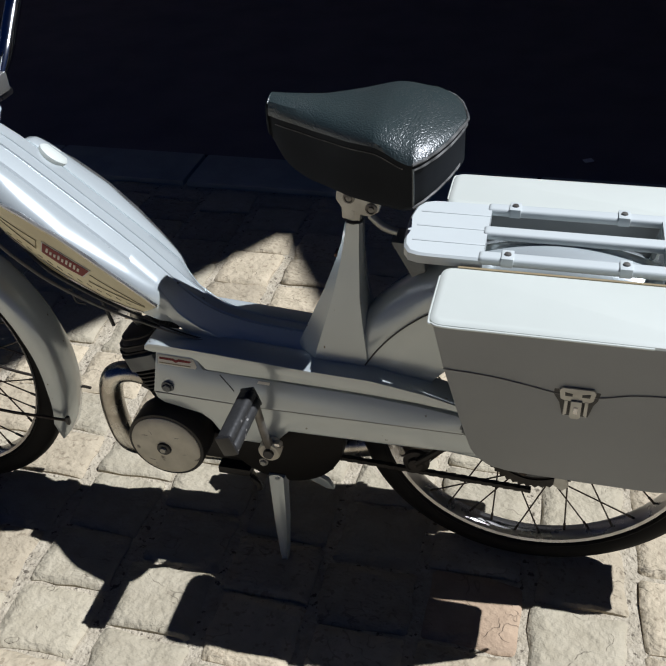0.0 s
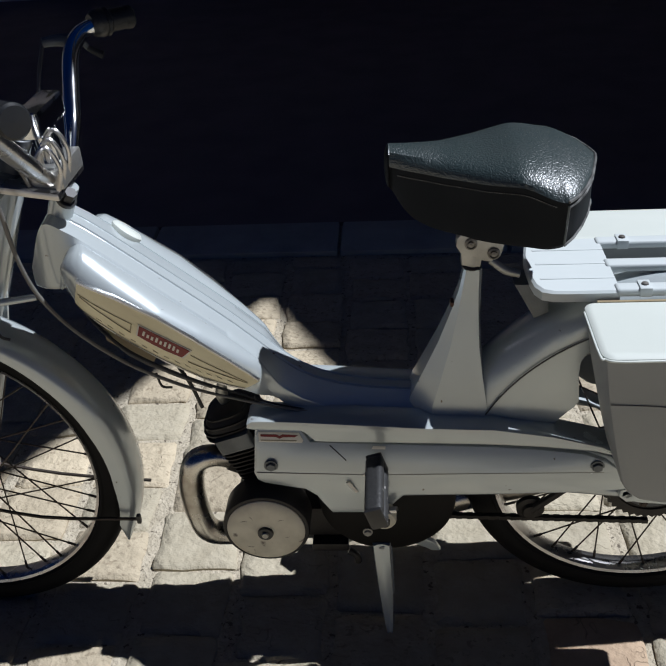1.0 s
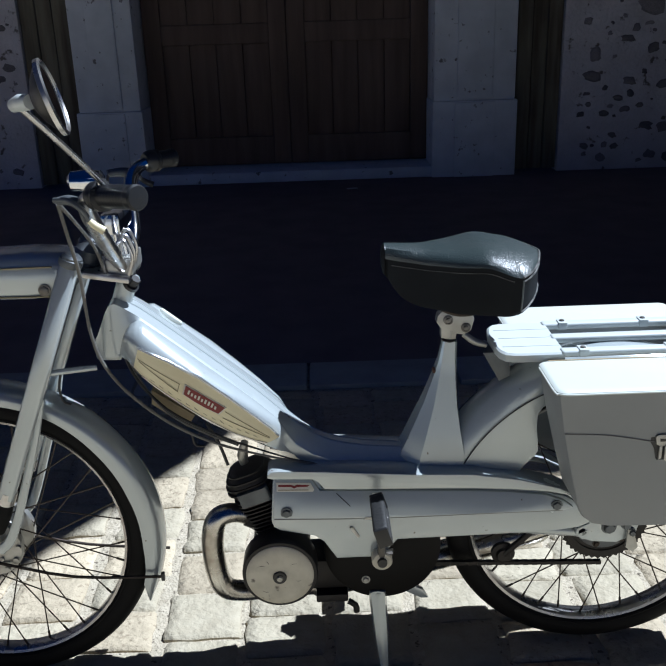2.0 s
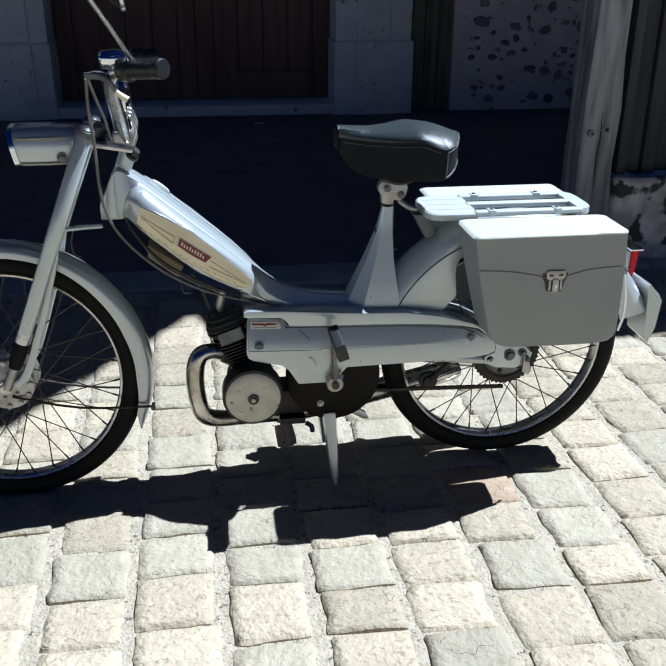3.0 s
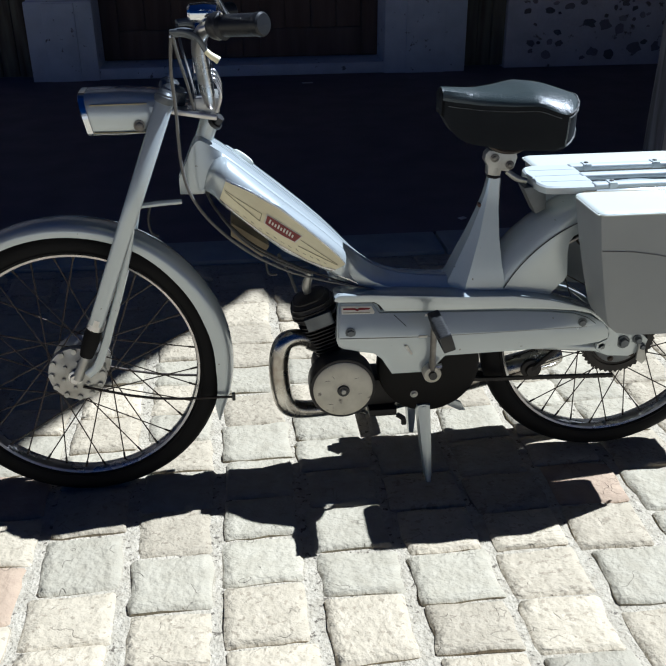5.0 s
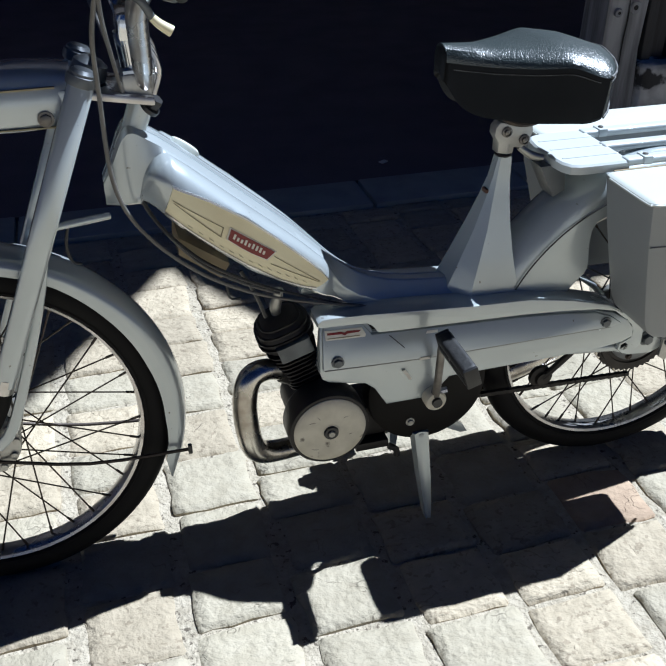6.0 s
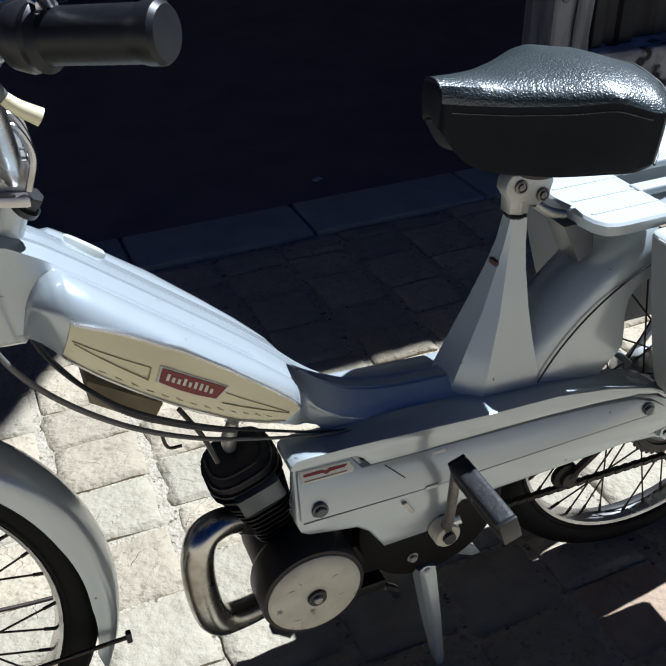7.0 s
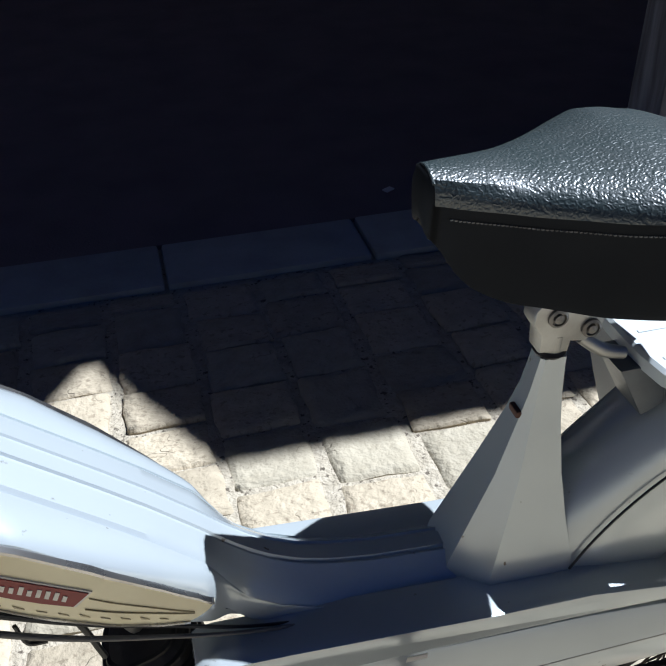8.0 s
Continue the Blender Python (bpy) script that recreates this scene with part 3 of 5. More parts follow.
def fork():
    top, low = Vector((-0.3735, 0, 0.822)), Vector((-0.5425, 0, 0.405))
    d = (low - top).normalized()
    n = Vector((-d.z, 0, d.x))
    if n.x > 0:
        n = -n
    crown = block(-0.392, -0.285, -0.054, 0.054, 0.787, 0.798, 0.004)
    for v in crown.verts:
        v.co.z += 0.17 * (-0.285 - v.co.x) - 0.002
    ob = part("fork", crown, RIMCHROME, moped, "pressed steel front fork with rubber boots")
    for s in (-1, 1):
        rings = []
        for t, w, k in ((-0.012, 0.011, 0.010), (0, 0.0155, 0.015), (0.5, 0.0155, 0.015), (0.93, 0.0145, 0.014), (1.0, 0.0135, 0.013)):
            c = top + (low - top) * t + Vector((0, s * 0.062, 0))
            ring = []
            for a, b in ((-1, -0.7), (-0.7, -1), (0.7, -1), (1, -0.7), (1, 0.7), (0.7, 1), (-0.7, 1), (-1, 0.7)):
                ring.append(c + n * (a * w) + Vector((0, b * k, 0)))
            rings.append(ring)
        leg = part("fork_leg", loft(rings), PAINT, ob, "grey box-section fork leg", 60)
        c0 = low + Vector((0, s * 0.060, 0))
        part("leg_collar", tube([c0 - d * 0.012, c0 + d * 0.012], 0.0165, 14, 1), RIMCHROME, leg)
        part("rubber_boot", tube([c0 + d * 0.008, c0 + d * 0.03, c0 + d * 0.055, c0 + d * 0.075], [0.015, 0.017, 0.0155, 0.013], 14, 3), RUBBER, leg, "black rubber fork boot")
        part("fork_link", tube([c0 + d * 0.07, Vector((FX + 0.004, s * 0.060, FZ + 0.003))], [0.009, 0.011], 10, 2), ALU, leg)
        part("fork_strut", tube([(-0.455, s * 0.060, 0.590), (-0.472, s * 0.061, 0.53), (-0.505, s * 0.061, 0.43), (-0.545, s * 0.062, 0.325), (-0.572, s * 0.062, 0.295)], [0.005, 0.007, 0.0075, 0.009, 0.010], 10, 4, flat=0.7), PAINT, leg)
    head = tube([(-0.296, 0, 0.785), (-0.312, 0, 0.745), (-0.334, 0, 0.69), (-0.346, 0, 0.660)], [0.018, 0.017, 0.015, 0.014], 18, 3)
    part("steering_head", head, PAINT, ob)
    part("yoke_arm", tube([(-0.445, -0.056, 0.634), (-0.405, -0.052, 0.637), (-0.362, -0.034, 0.634)], [0.005, 0.0055, 0.005], 10), PAINT, ob)
    part("cable_guide", tube([(-0.418, -0.052, 0.634), (-0.424, -0.053, 0.606), (-0.420, -0.053, 0.582), (-0.408, -0.052, 0.575)], 0.0022, 8), BLACK, ob, "bent dark wire cable guide")
    caps = revolve([(0.0001, 0.036), (0.013, 0.036), (0.022, 0.030), (0.024, 0.012), (0.022, 0.010), (0.022, 0.0), (0.0001, 0.0)], (-0.368, 0, 0.805), 20, (0.37, 0, 0.93))
    part("yoke_cap", caps, LEVER, ob)
    for s in (-1, 1):
        part("leg_cap", revolve([(0.0001, 0.020), (0.012, 0.020), (0.0165, 0.016), (0.0165, 0.013), (0.0185, 0.012), (0.0195, 0.006), (0.0185, 0.0), (0.0001, -0.002)], (-0.3745, s * 0.062, 0.822), 24, (0.37, 0, 0.93)), LEVER, ob)
    part("lock_nut", bolt(-0.292, -0.02, 0.772, 0.010, 0.02, None, (0.6, -0.3, 0.7)), BLACK, ob)
    return ob


fork()


def headlamp():
    rings = []
    for x, h, w, zc in ((-0.516, 0.030, 0.050, 0.799), (-0.512, 0.036, 0.058, 0.799), (-0.505, 0.0375, 0.06, 0.7995), (-0.45, 0.0385, 0.06, 0.8), (-0.405, 0.036, 0.058, 0.800), (-0.385, 0.030, 0.052, 0.802)):
        ring = []
        for a in range(0, 360, 15):
            c, s = math.cos(radians(a)), math.sin(radians(a))
            p = 2.0 / (5.0 if s < 0 else 2.9)
            sx = 1 if c >= 0 else -1
            y, z = sx * abs(c) ** p * w, (1 if s >= 0 else -1) * abs(s) ** p * h
            ring.append((x + (-0.012 * (z / h) if x < -0.5 else 0) * 0.6, y, zc + z))
        rings.append(ring)
    ob = part("headlamp", loft(rings), PAINT, moped, "small rectangular grey headlamp with chrome rim", 40)
    rim = [[(x - 0.0072 * ((z - 0.799) / 0.036), y * k, 0.799 + (z - 0.799) * k) for x, y, z in ((-0.513 - e, yy, zz) for _, yy, zz in rings[1])] for e, k in ((-0.006, 1.055), (0.004, 1.055), (0.006, 0.95), (0.003, 0.9))]
    part("lamp_rim", loft(rim, caps=False), CHROME, ob, "bright chrome lamp rim")
    part("lamp_glass", loft([[(-0.5135 - 0.0072 * ((z - 0.799) / 0.036), y * 0.95, 0.799 + (z - 0.799) * 0.95) for _, y, z in rings[1]], [(-0.519, y * 0.5, 0.799 + (z - 0.799) * 0.5) for _, y, z in rings[1]]]), LAMPGLASS, ob, "clear lamp glass")
    part("side_screw", bolt(-0.421, -0.060, 0.782, 0.0075, 0.005), STEEL, ob)
    part("side_line", slab([(-0.503, 0.8205), (-0.405, 0.8215), (-0.405, 0.8195), (-0.503, 0.8185)], -0.0612, -0.057), LINE, ob)
    part("lower_line", slab([(-0.500, 0.7725), (-0.405, 0.7715), (-0.405, 0.7697), (-0.500, 0.7707)], -0.0600, -0.056), LINE, ob)
    for s in (-1, 1):
        part("lamp_bracket", block(-0.41, -0.375, s * 0.05 - 0.006, s * 0.05 + 0.006, 0.785, 0.815, 0.003), PAINT, ob)
    return ob


headlamp()

TOP = [(-0.366, 0.672), (-0.356, 0.692), (-0.345, 0.716), (-0.337, 0.735), (-0.329, 0.748), (-0.320, 0.7525), (-0.312, 0.749), (-0.284, 0.731), (-0.255, 0.708), (-0.21, 0.670), (-0.13, 0.602), (-0.095, 0.571), (-0.057, 0.534), (-0.037, 0.513), (-0.018, 0.496), (0.0, 0.483), (0.025, 0.470), (0.055, 0.461), (0.093, 0.454), (0.15, 0.449), (0.30, 0.440)]
SHOULDER = [(-0.366, 0.664), (-0.345, 0.692), (-0.316, 0.700), (-0.29, 0.690), (-0.277, 0.684), (-0.23, 0.658), (-0.18, 0.630), (-0.137, 0.589), (-0.092, 0.548), (-0.067, 0.522), (-0.055, 0.503), (-0.04, 0.490), (-0.018, 0.476), (0.0, 0.467), (0.025, 0.457), (0.055, 0.449), (0.093, 0.443), (0.15, 0.439), (0.30, 0.430)]
BOTTOM = [(-0.366, 0.657), (-0.350, 0.658), (-0.335, 0.657), (-0.318, 0.654), (-0.30, 0.648), (-0.28, 0.628), (-0.174, 0.537), (-0.094, 0.490), (-0.055, 0.466), (-0.03, 0.450), (0.0, 0.437), (0.07, 0.424), (0.19, 0.416), (0.30, 0.412)]
WIDTH = [(-0.366, 0.018), (-0.356, 0.027), (-0.345, 0.035), (-0.332, 0.040), (-0.318, 0.043), (-0.311, 0.052), (-0.303, 0.064), (-0.294, 0.074), (-0.280, 0.082), (-0.262, 0.086), (-0.235, 0.087), (-0.2, 0.085), (-0.13, 0.078), (-0.08, 0.067), (-0.061, 0.061), (-0.054, 0.055), (-0.047, 0.048), (-0.03, 0.045), (0.0, 0.043), (0.12, 0.042), (0.30, 0.046)]
POD = [(-0.366, 0.655), (-0.317, 0.660), (-0.313, 0.680), (-0.308, 0.692), (-0.302, 0.702), (-0.294, 0.711), (-0.284, 0.717), (-0.272, 0.717), (-0.255, 0.7045), (-0.21, 0.6655), (-0.13, 0.5975), (-0.095, 0.5660), (-0.057, 0.528), (-0.037, 0.507), (0.0, 0.478), (0.055, 0.4565), (0.15, 0.445), (0.30, 0.436)]


def soft_read(table, x, r=0.007):
    return sum(lerp(table, x + r * k) for k in (-1, -0.5, 0, 0.5, 1)) / 5


def beam_ring(x):
    """Half section: narrow spine, top face, then the pod that bulges from the flank and dies away to the rear."""
    zt, zs, zb, w = (soft_read(t, x, 0.004) for t in (TOP, SHOULDER, BOTTOM, WIDTH))
    zp = min(lerp(POD, x), zt - 0.0035)
    wb = min(0.042, w)
    g = w - wb
    zv = min(zt - 0.0065, zp + 0.0015)
    zs = min(zs, zp - 0.004)
    d = zp - zs
    roof = max(0.0, min(1.0, (x + 0.058) / 0.03))
    zb = min(zb, zs - 0.72 * roof * (w - 0.0135) - 0.008)
    half = [(0.0, zt), (0.0075, zt), (0.009, zt - 0.0028), (0.012, zt - 0.0028), (0.0135, zt - 0.0006), (0.62 * wb, zt - 0.0024), (0.88 * wb, zt - 0.0046), (0.985 * wb, min(zt - 0.009, zv + 0.3 * max(0.0, zt - zv - 0.009))), (wb, zv),
            (wb + 0.18 * g, zp - 0.0005), (wb + 0.45 * g, zp - 0.08 * d), (wb + 0.72 * g, zp - 0.30 * d), (wb + 0.90 * g, zp - 0.62 * d), (wb + 0.975 * g, zp - 0.88 * d), (w, zs - 0.003),
            (w, zs - 0.25 * (zs - zb)), (0.985 * w, zs - 0.55 * (zs - zb)), (0.92 * w, zb + 0.12 * (zs - zb)), (0.80 * w, zb), (0.4 * w, zb - 0.004), (0.0, zb - 0.005)]
    half = [(a, z - 0.72 * roof * max(0.0, a - 0.0135)) if i < 16 else (a, z) for i, (a, z) in enumerate(half)]
    return [(x, -a, z) for a, z in half] + [(x, a, z) for a, z in half[-2:0:-1]]


def beam():
    xs = [-0.3635 + 0.0035 * i for i in range(182)]
    xs = [x for x in xs if x <= 0.27]
    ob = part("frame_beam", loft([beam_ring(x) for x in xs]), PAINT, moped, "grey pressed-steel beam frame with built-in tank", 28)

    for side in (-1, 1):
        # side panel: a thin lens-shaped enamel plate that follows the flank
        upper = [(-0.2765, 0.6855), (-0.253, 0.6745), (-0.23, 0.662), (-0.18, 0.6272), (-0.137, 0.590), (-0.092, 0.5455), (-0.068, 0.5195), (-0.0565, 0.5035)]
        lower = [(-0.2895, 0.6485), (-0.2725, 0.633), (-0.255, 0.617), (-0.219, 0.5855), (-0.18, 0.554), (-0.136, 0.5235), (-0.099, 0.503), (-0.0775, 0.4950)]

        def skin(x, z, out):
            zs, zb, w = (soft_read(t, x, 0.004) for t in (SHOULDER, BOTTOM, WIDTH))
            u = (zs - z) / (zs - zb)
            k = lerp([(-0.2, 0.97), (0.0, 1.0), (0.25, 1.0), (0.55, 0.985), (0.88, 0.92), (1.1, 0.80)], u)
            return (x, side * (w * k + out), z)

        def dense(pts):
            out = []
            for (xa, za), (xb, zb) in zip(pts, pts[1:]):
                out += [(xa + (xb - xa) * i / 6, za + (zb - za) * i / 6) for i in range(6)]
            return out + [pts[-1]]

        def strip(name, up, lo, out, material, parent, label="", rows=4):
            up, lo = dense(up), dense(lo)
            rings = []
            for (xa, za), (xb, zb) in zip(up, lo):
                col = [skin(xa + (xb - xa) * i / rows, za + (zb - za) * i / rows, out) for i in range(rows + 1)]
                back = [skin(xa + (xb - xa) * i / rows, za + (zb - za) * i / rows, -0.004) for i in range(rows, -1, -1)]
                rings.append(col + back)
            return part(name, loft(rings), material, parent, label, 40)
        panel = strip("tank_panel", upper, lower, 0.0035, CREAM, ob, "cream enamel side panel with olive lining")
        edge_u = [(x - 0.0005, z + 0.0024) for x, z in upper]
        edge_l = [(x, z - 0.001) for x, z in upper]
        strip("panel_trim", edge_u, edge_l, 0.0052, RIMCHROME, panel, "thin metal edge trim", 1)
        edge_l = [(x - 0.0005, z - 0.0020) for x, z in lower]
        strip("panel_trim", [(x, z + 0.0006) for x, z in lower], edge_l, 0.0050, RIMCHROME, panel, "thin metal edge trim", 1)
        # badge: a red plate in a pale frame, its lower edge bowed
        b0, b1 = (-0.2075, 0.6115), (-0.149, 0.5675)
        dx, dz = b1[0] - b0[0], b1[1] - b0[1]

        def along(u, v):
            return (b0[0] + dx * u + 0.45 * v, b0[1] + dz * u + 0.89 * v)
        strip("badge_frame", [along(u, 0.0092) for u in (-0.035, 0.33, 0.66, 1.075)], [along(u, v) for u, v in ((0.0, -0.0092), (0.36, -0.0115), (0.62, -0.0115), (0.985, -0.0092))], 0.0048, WHITE, panel, "", 2)
        strip("badge", [along(u, 0.0078) for u in (0.0, 0.35, 0.65, 1.04)], [along(u, v) for u, v in ((0.03, -0.0078), (0.36, -0.0100), (0.62, -0.0100), (0.95, -0.0078))], 0.0058, RED, panel, "red enamel badge with pale mark", 2)
        for k in range(9):
            u = 0.10 + 0.088 * k
            h = 0.0052 if k in (0, 3, 5, 6, 7) else 0.0030
            strip("badge_mark", [along(u, h - 0.001), along(u + 0.045, h - 0.001)], [along(u + 0.004, -0.0035), along(u + 0.049, -0.0035)], 0.0064, WHITE, panel, "", 1)
        # lining on the panel: two wedges, one before and one behind the badge
        for p, q in (((-0.279, 0.668), (-0.214, 0.6215)), ((-0.214, 0.6215), (-0.2185, 0.6075)), ((-0.2185, 0.6075), (-0.278, 0.6645)),
                     ((-0.144, 0.5655), (-0.0730, 0.5070)), ((-0.149, 0.5535), (-0.0730, 0.5055))):
            steep = abs(q[0] - p[0]) < 0.008
            ox, oz = (0.0012, 0.0) if steep else (0.0, 0.0010)
            strip("panel_line", [p, q], [(p[0] - ox, p[1] - oz), (q[0] - ox, q[1] - oz)], 0.0044, LINE, panel, "", 1)
        for k in range(13):
            xa = -0.262 + 0.0135 * k
            za = lerp([(-0.27, 0.634), (-0.215, 0.586), (-0.17, 0.553), (-0.10, 0.511)], xa)
            strip("script_mark", [(xa, za + 0.0028 + 0.001 * (k % 3)), (xa + 0.006, za - 0.0017)], [(xa + 0.0005, za + 0.0014), (xa + 0.0065, za - 0.003)], 0.0043, SCRIPT, panel, "", 1)
    cap = revolve([(0.0001, 0.016), (0.020, 0.016), (0.024, 0.013), (0.0245, 0.004), (0.022, 0.0), (0.0001, -0.004)], (-0.250, 0.046, 0.683), 28, (0.6, 0.35, 0.72))
    part("fuel_cap", cap, LID, ob, "round pale fuel cap")
    return ob


beam()


def under_tank():
    part("tool_box", loft([[(-0.272 + dx, y, 0.590 + dz) for dx, dz in ((0, 0), (0.070, -0.050), (0.056, -0.072), (-0.002, -0.026))] for y in (-0.040, -0.037, 0.037, 0.040)]), BRASS, moped, "small tan metal box under the tank")
    bm = tube([(-0.346, -0.172, 0.944), (-0.354, -0.12, 0.885), (-0.354, -0.085, 0.81), (-0.353, -0.072, 0.71), (-0.338, -0.067, 0.648), (-0.300, -0.065, 0.592), (-0.24, -0.062, 0.537), (-0.17, -0.058, 0.495), (-0.10, -0.057, 0.470), (-0.04, -0.058, 0.455), (0.03, -0.052, 0.436)], [0.0030, 0.0030, 0.0030, 0.0030, 0.0030, 0.0030, 0.0030, 0.0026, 0.0020, 0.0018, 0.0018], 10)
    part("control_cable", bm, CABLE, moped, "grey sheathed control cable")
    bm = tube([(-0.318, -0.020, 0.655), (-0.300, -0.035, 0.618), (-0.27, -0.050, 0.583), (-0.23, -0.056, 0.548), (-0.16, -0.054, 0.505), (-0.09, -0.052, 0.474), (-0.03, -0.052, 0.452), (0.03, -0.048, 0.436)], [0.0026, 0.0026, 0.0026, 0.0026, 0.0024, 0.0018, 0.0015, 0.0015], 8)
    part("brake_cable", bm, BLACK, moped, "black sheathed brake cable")
    bm = tube([(-0.325, 0.01, 0.66), (-0.30, -0.02, 0.612), (-0.25, -0.05, 0.556), (-0.19, -0.048, 0.512), (-0.13, -0.046, 0.482)], 0.0024, 8)
    part("throttle_cable", bm, CABLE, moped, "thin grey throttle cable")
    bm = tube([(-0.185, -0.03, 0.52), (-0.165, -0.035, 0.48), (-0.152, -0.04, 0.44)], 0.003, 8)
    part("plug_lead", bm, BLACK, moped, "black spark plug lead")
    bm = tube([(-0.21, -0.045, 0.508), (-0.205, -0.045, 0.485), (-0.19, -0.045, 0.482)], 0.002, 6)
    part("wire", bm, BLACK, moped)


under_tank()


def handlebar():
    stem = tube([(-0.302, 0, 0.795), (-0.305, 0, 0.83), (-0.309, 0, 0.87)], [0.019, 0.017, 0.017], 16, 3)
    ob = part("handlebar", stem, CHROME, moped, "chrome handlebar with black grips and levers")
    part("stem_foot", block(-0.325, -0.280, -0.042, 0.042, 0.796, 0.824, 0.004), ALU, ob)
    part("stem_clamp", block(-0.322, -0.29, -0.05, 0.05, 0.865, 0.90, 0.008), CHROME, ob)
    for s in (-1, 1):
        def side(pts, s=s):
            """The far half of the bar hangs a little lower and farther forward."""
            out = []
            for x, y, z in pts:
                k = max(0.0, (z - 0.84) / 0.12) if s > 0 else 0.0
                out.append((x - 0.014 * k, y, z - 0.028 * k))
            return out
        bar = tube(side([(-0.295, s * 0.046, 0.812), (-0.298, s * 0.082, 0.843), (-0.302, s * 0.130, 0.888), (-0.304, s * 0.170, 0.926), (-0.298, s * 0.198, 0.950), (-0.282, s * 0.222, 0.963), (-0.24, s * 0.262, 0.970)]), [0.008, 0.0125, 0.0125, 0.0125, 0.012, 0.011, 0.011], 16)
        part("bar", bar, RIMCHROME if s < 0 else CHROME, ob)
        a, b = Vector((-0.2665, s * 0.239, 0.9665)), Vector((-0.204, s * 0.297, 0.974)) if s < 0 else Vector((-0.232, s * 0.272, 0.966))
        a, b = (Vector(q) for q in side([a, b]))
        d = (b - a).normalized()
        prof = [(0.012, 0.0), (0.020, 0.001), (0.021, 0.006), (0.0165, 0.010)]
        L = (b - a).length
        for k in range(8):
            y = 0.012 + (L - 0.03) * k / 8
            prof += [(0.0163, y), (0.0164, y + 0.004), (0.0161, y + 0.0085)]
        prof += [(0.0168, L - 0.014), (0.0174, L - 0.010), (0.0174, L - 0.003), (0.015, L), (0.0001, L + 0.001)]
        part("grip", revolve(prof, a, 24, d), GRIP, ob, "black ribbed rubber grip")
        part("twist_drum", revolve([(0.0001, -0.012), (0.014, -0.012), (0.019, -0.006), (0.021, 0.004), (0.019, 0.010), (0.0001, 0.010)], a - d * 0.008, 24, d), BLACK, ob)
        perch = tube(side([(-0.308, s * 0.192, 0.948), (-0.325, s * 0.186, 0.952), (-0.342, s * 0.182, 0.950)]), [0.008, 0.0075, 0.006], 10, 4)
        lever = part("lever_perch", perch, LEVER, ob)
        bm = tube(side([(-0.345, s * 0.190, 0.953), (-0.322, s * 0.204, 0.954), (-0.303, s * 0.216, 0.946), (-0.291, s * 0.216, 0.926)]), [0.0042, 0.0048, 0.0048, 0.0044], 12, 5, flat=0.8)
        part("brake_lever", bm, LEVER, lever, "dark grey alloy brake lever")
        part("lever_tip", tube(side([(-0.292, s * 0.216, 0.928), (-0.285, s * 0.216, 0.921), (-0.273, s * 0.216, 0.913)]), [0.0044, 0.0052, 0.0062], 12, 3), CREAM if s < 0 else BLACK, lever, "cream plastic lever tip" if s < 0 else "black lever tip")
        part("brake_cable", tube(side([(-0.343, s * 0.180, 0.947), (-0.340, s * 0.12, 0.905), (-0.332, s * 0.06, 0.85), (-0.322, s * 0.04, 0.79)]), 0.0028, 8), CABLE, lever)
    part("switch_box", loft([[(-0.312 + 0.042 * u, -0.205 + y * k, 0.982 + z * k) for y, z in ((0.018 * math.cos(a * math.pi / 8), 0.016 * math.sin(a * math.pi / 8)) for a in range(16))] for u, k in ((-0.1, 0.55), (0.0, 0.85), (0.5, 1.0), (0.95, 0.85), (1.05, 0.5))]), CHROME, ob, "bright chrome lever block")
    part("clamp_bolt", bolt(-0.262, -0.243, 0.982, 0.007, 0.008, None, (0, -0.3, 1)), RIMCHROME, ob)
    for k, (a, h) in enumerate(((-0.012, 0.0), (0.010, 0.004), (-0.03, -0.004))):
        part("cable_loop", tube([(-0.285, a - 0.02, 0.80), (-0.276, a - 0.022, 0.835 + h), (-0.287, a - 0.024, 0.862 + h), (-0.301, a - 0.026, 0.848 + h), (-0.303, a - 0.028, 0.815)], 0.0032, 8), RIMCHROME, ob, "looped cable end")
    arm = tube([(-0.258, -0.246, 0.983), (-0.285, -0.31, 1.042), (-0.313, -0.376, 1.100)], 0.0042, 10, 3)
    mirror = part("mirror_arm", arm, RIMCHROME, ob, "round rear-view mirror on a chrome arm")
    n = Vector((0.95, 0.14, 0.27)).normalized()
    c = Vector((-0.262, -0.41, 1.111))
    dish = revolve([(0.0001, -0.022), (0.012, -0.0215), (0.024, -0.016), (0.036, -0.007), (0.0405, -0.001), (0.0001, 0.0)], c, 32, n)
    part("mirror_shell", dish, BLACK, mirror, "black mirror shell")
    part("mirror_rim", revolve([(0.0395, -0.005), (0.0428, -0.004), (0.0432, 0.001), (0.040, 0.003), (0.038, 0.001)], c, 36, n, closed=True), RIMCHROME, mirror)
    part("mirror_pane", revolve([(0.0395, 0.0005), (0.0001, 0.0008)], c, 36, n), GLASS, mirror, "mirror glass")
    part("mirror_joint", tube([(-0.318, -0.374, 1.100), (-0.305, -0.388, 1.104), (-0.290, -0.402, 1.106)], [0.008, 0.0100, 0.0085], 12, 3), RACKPAINT, mirror)
    return ob


handlebar()


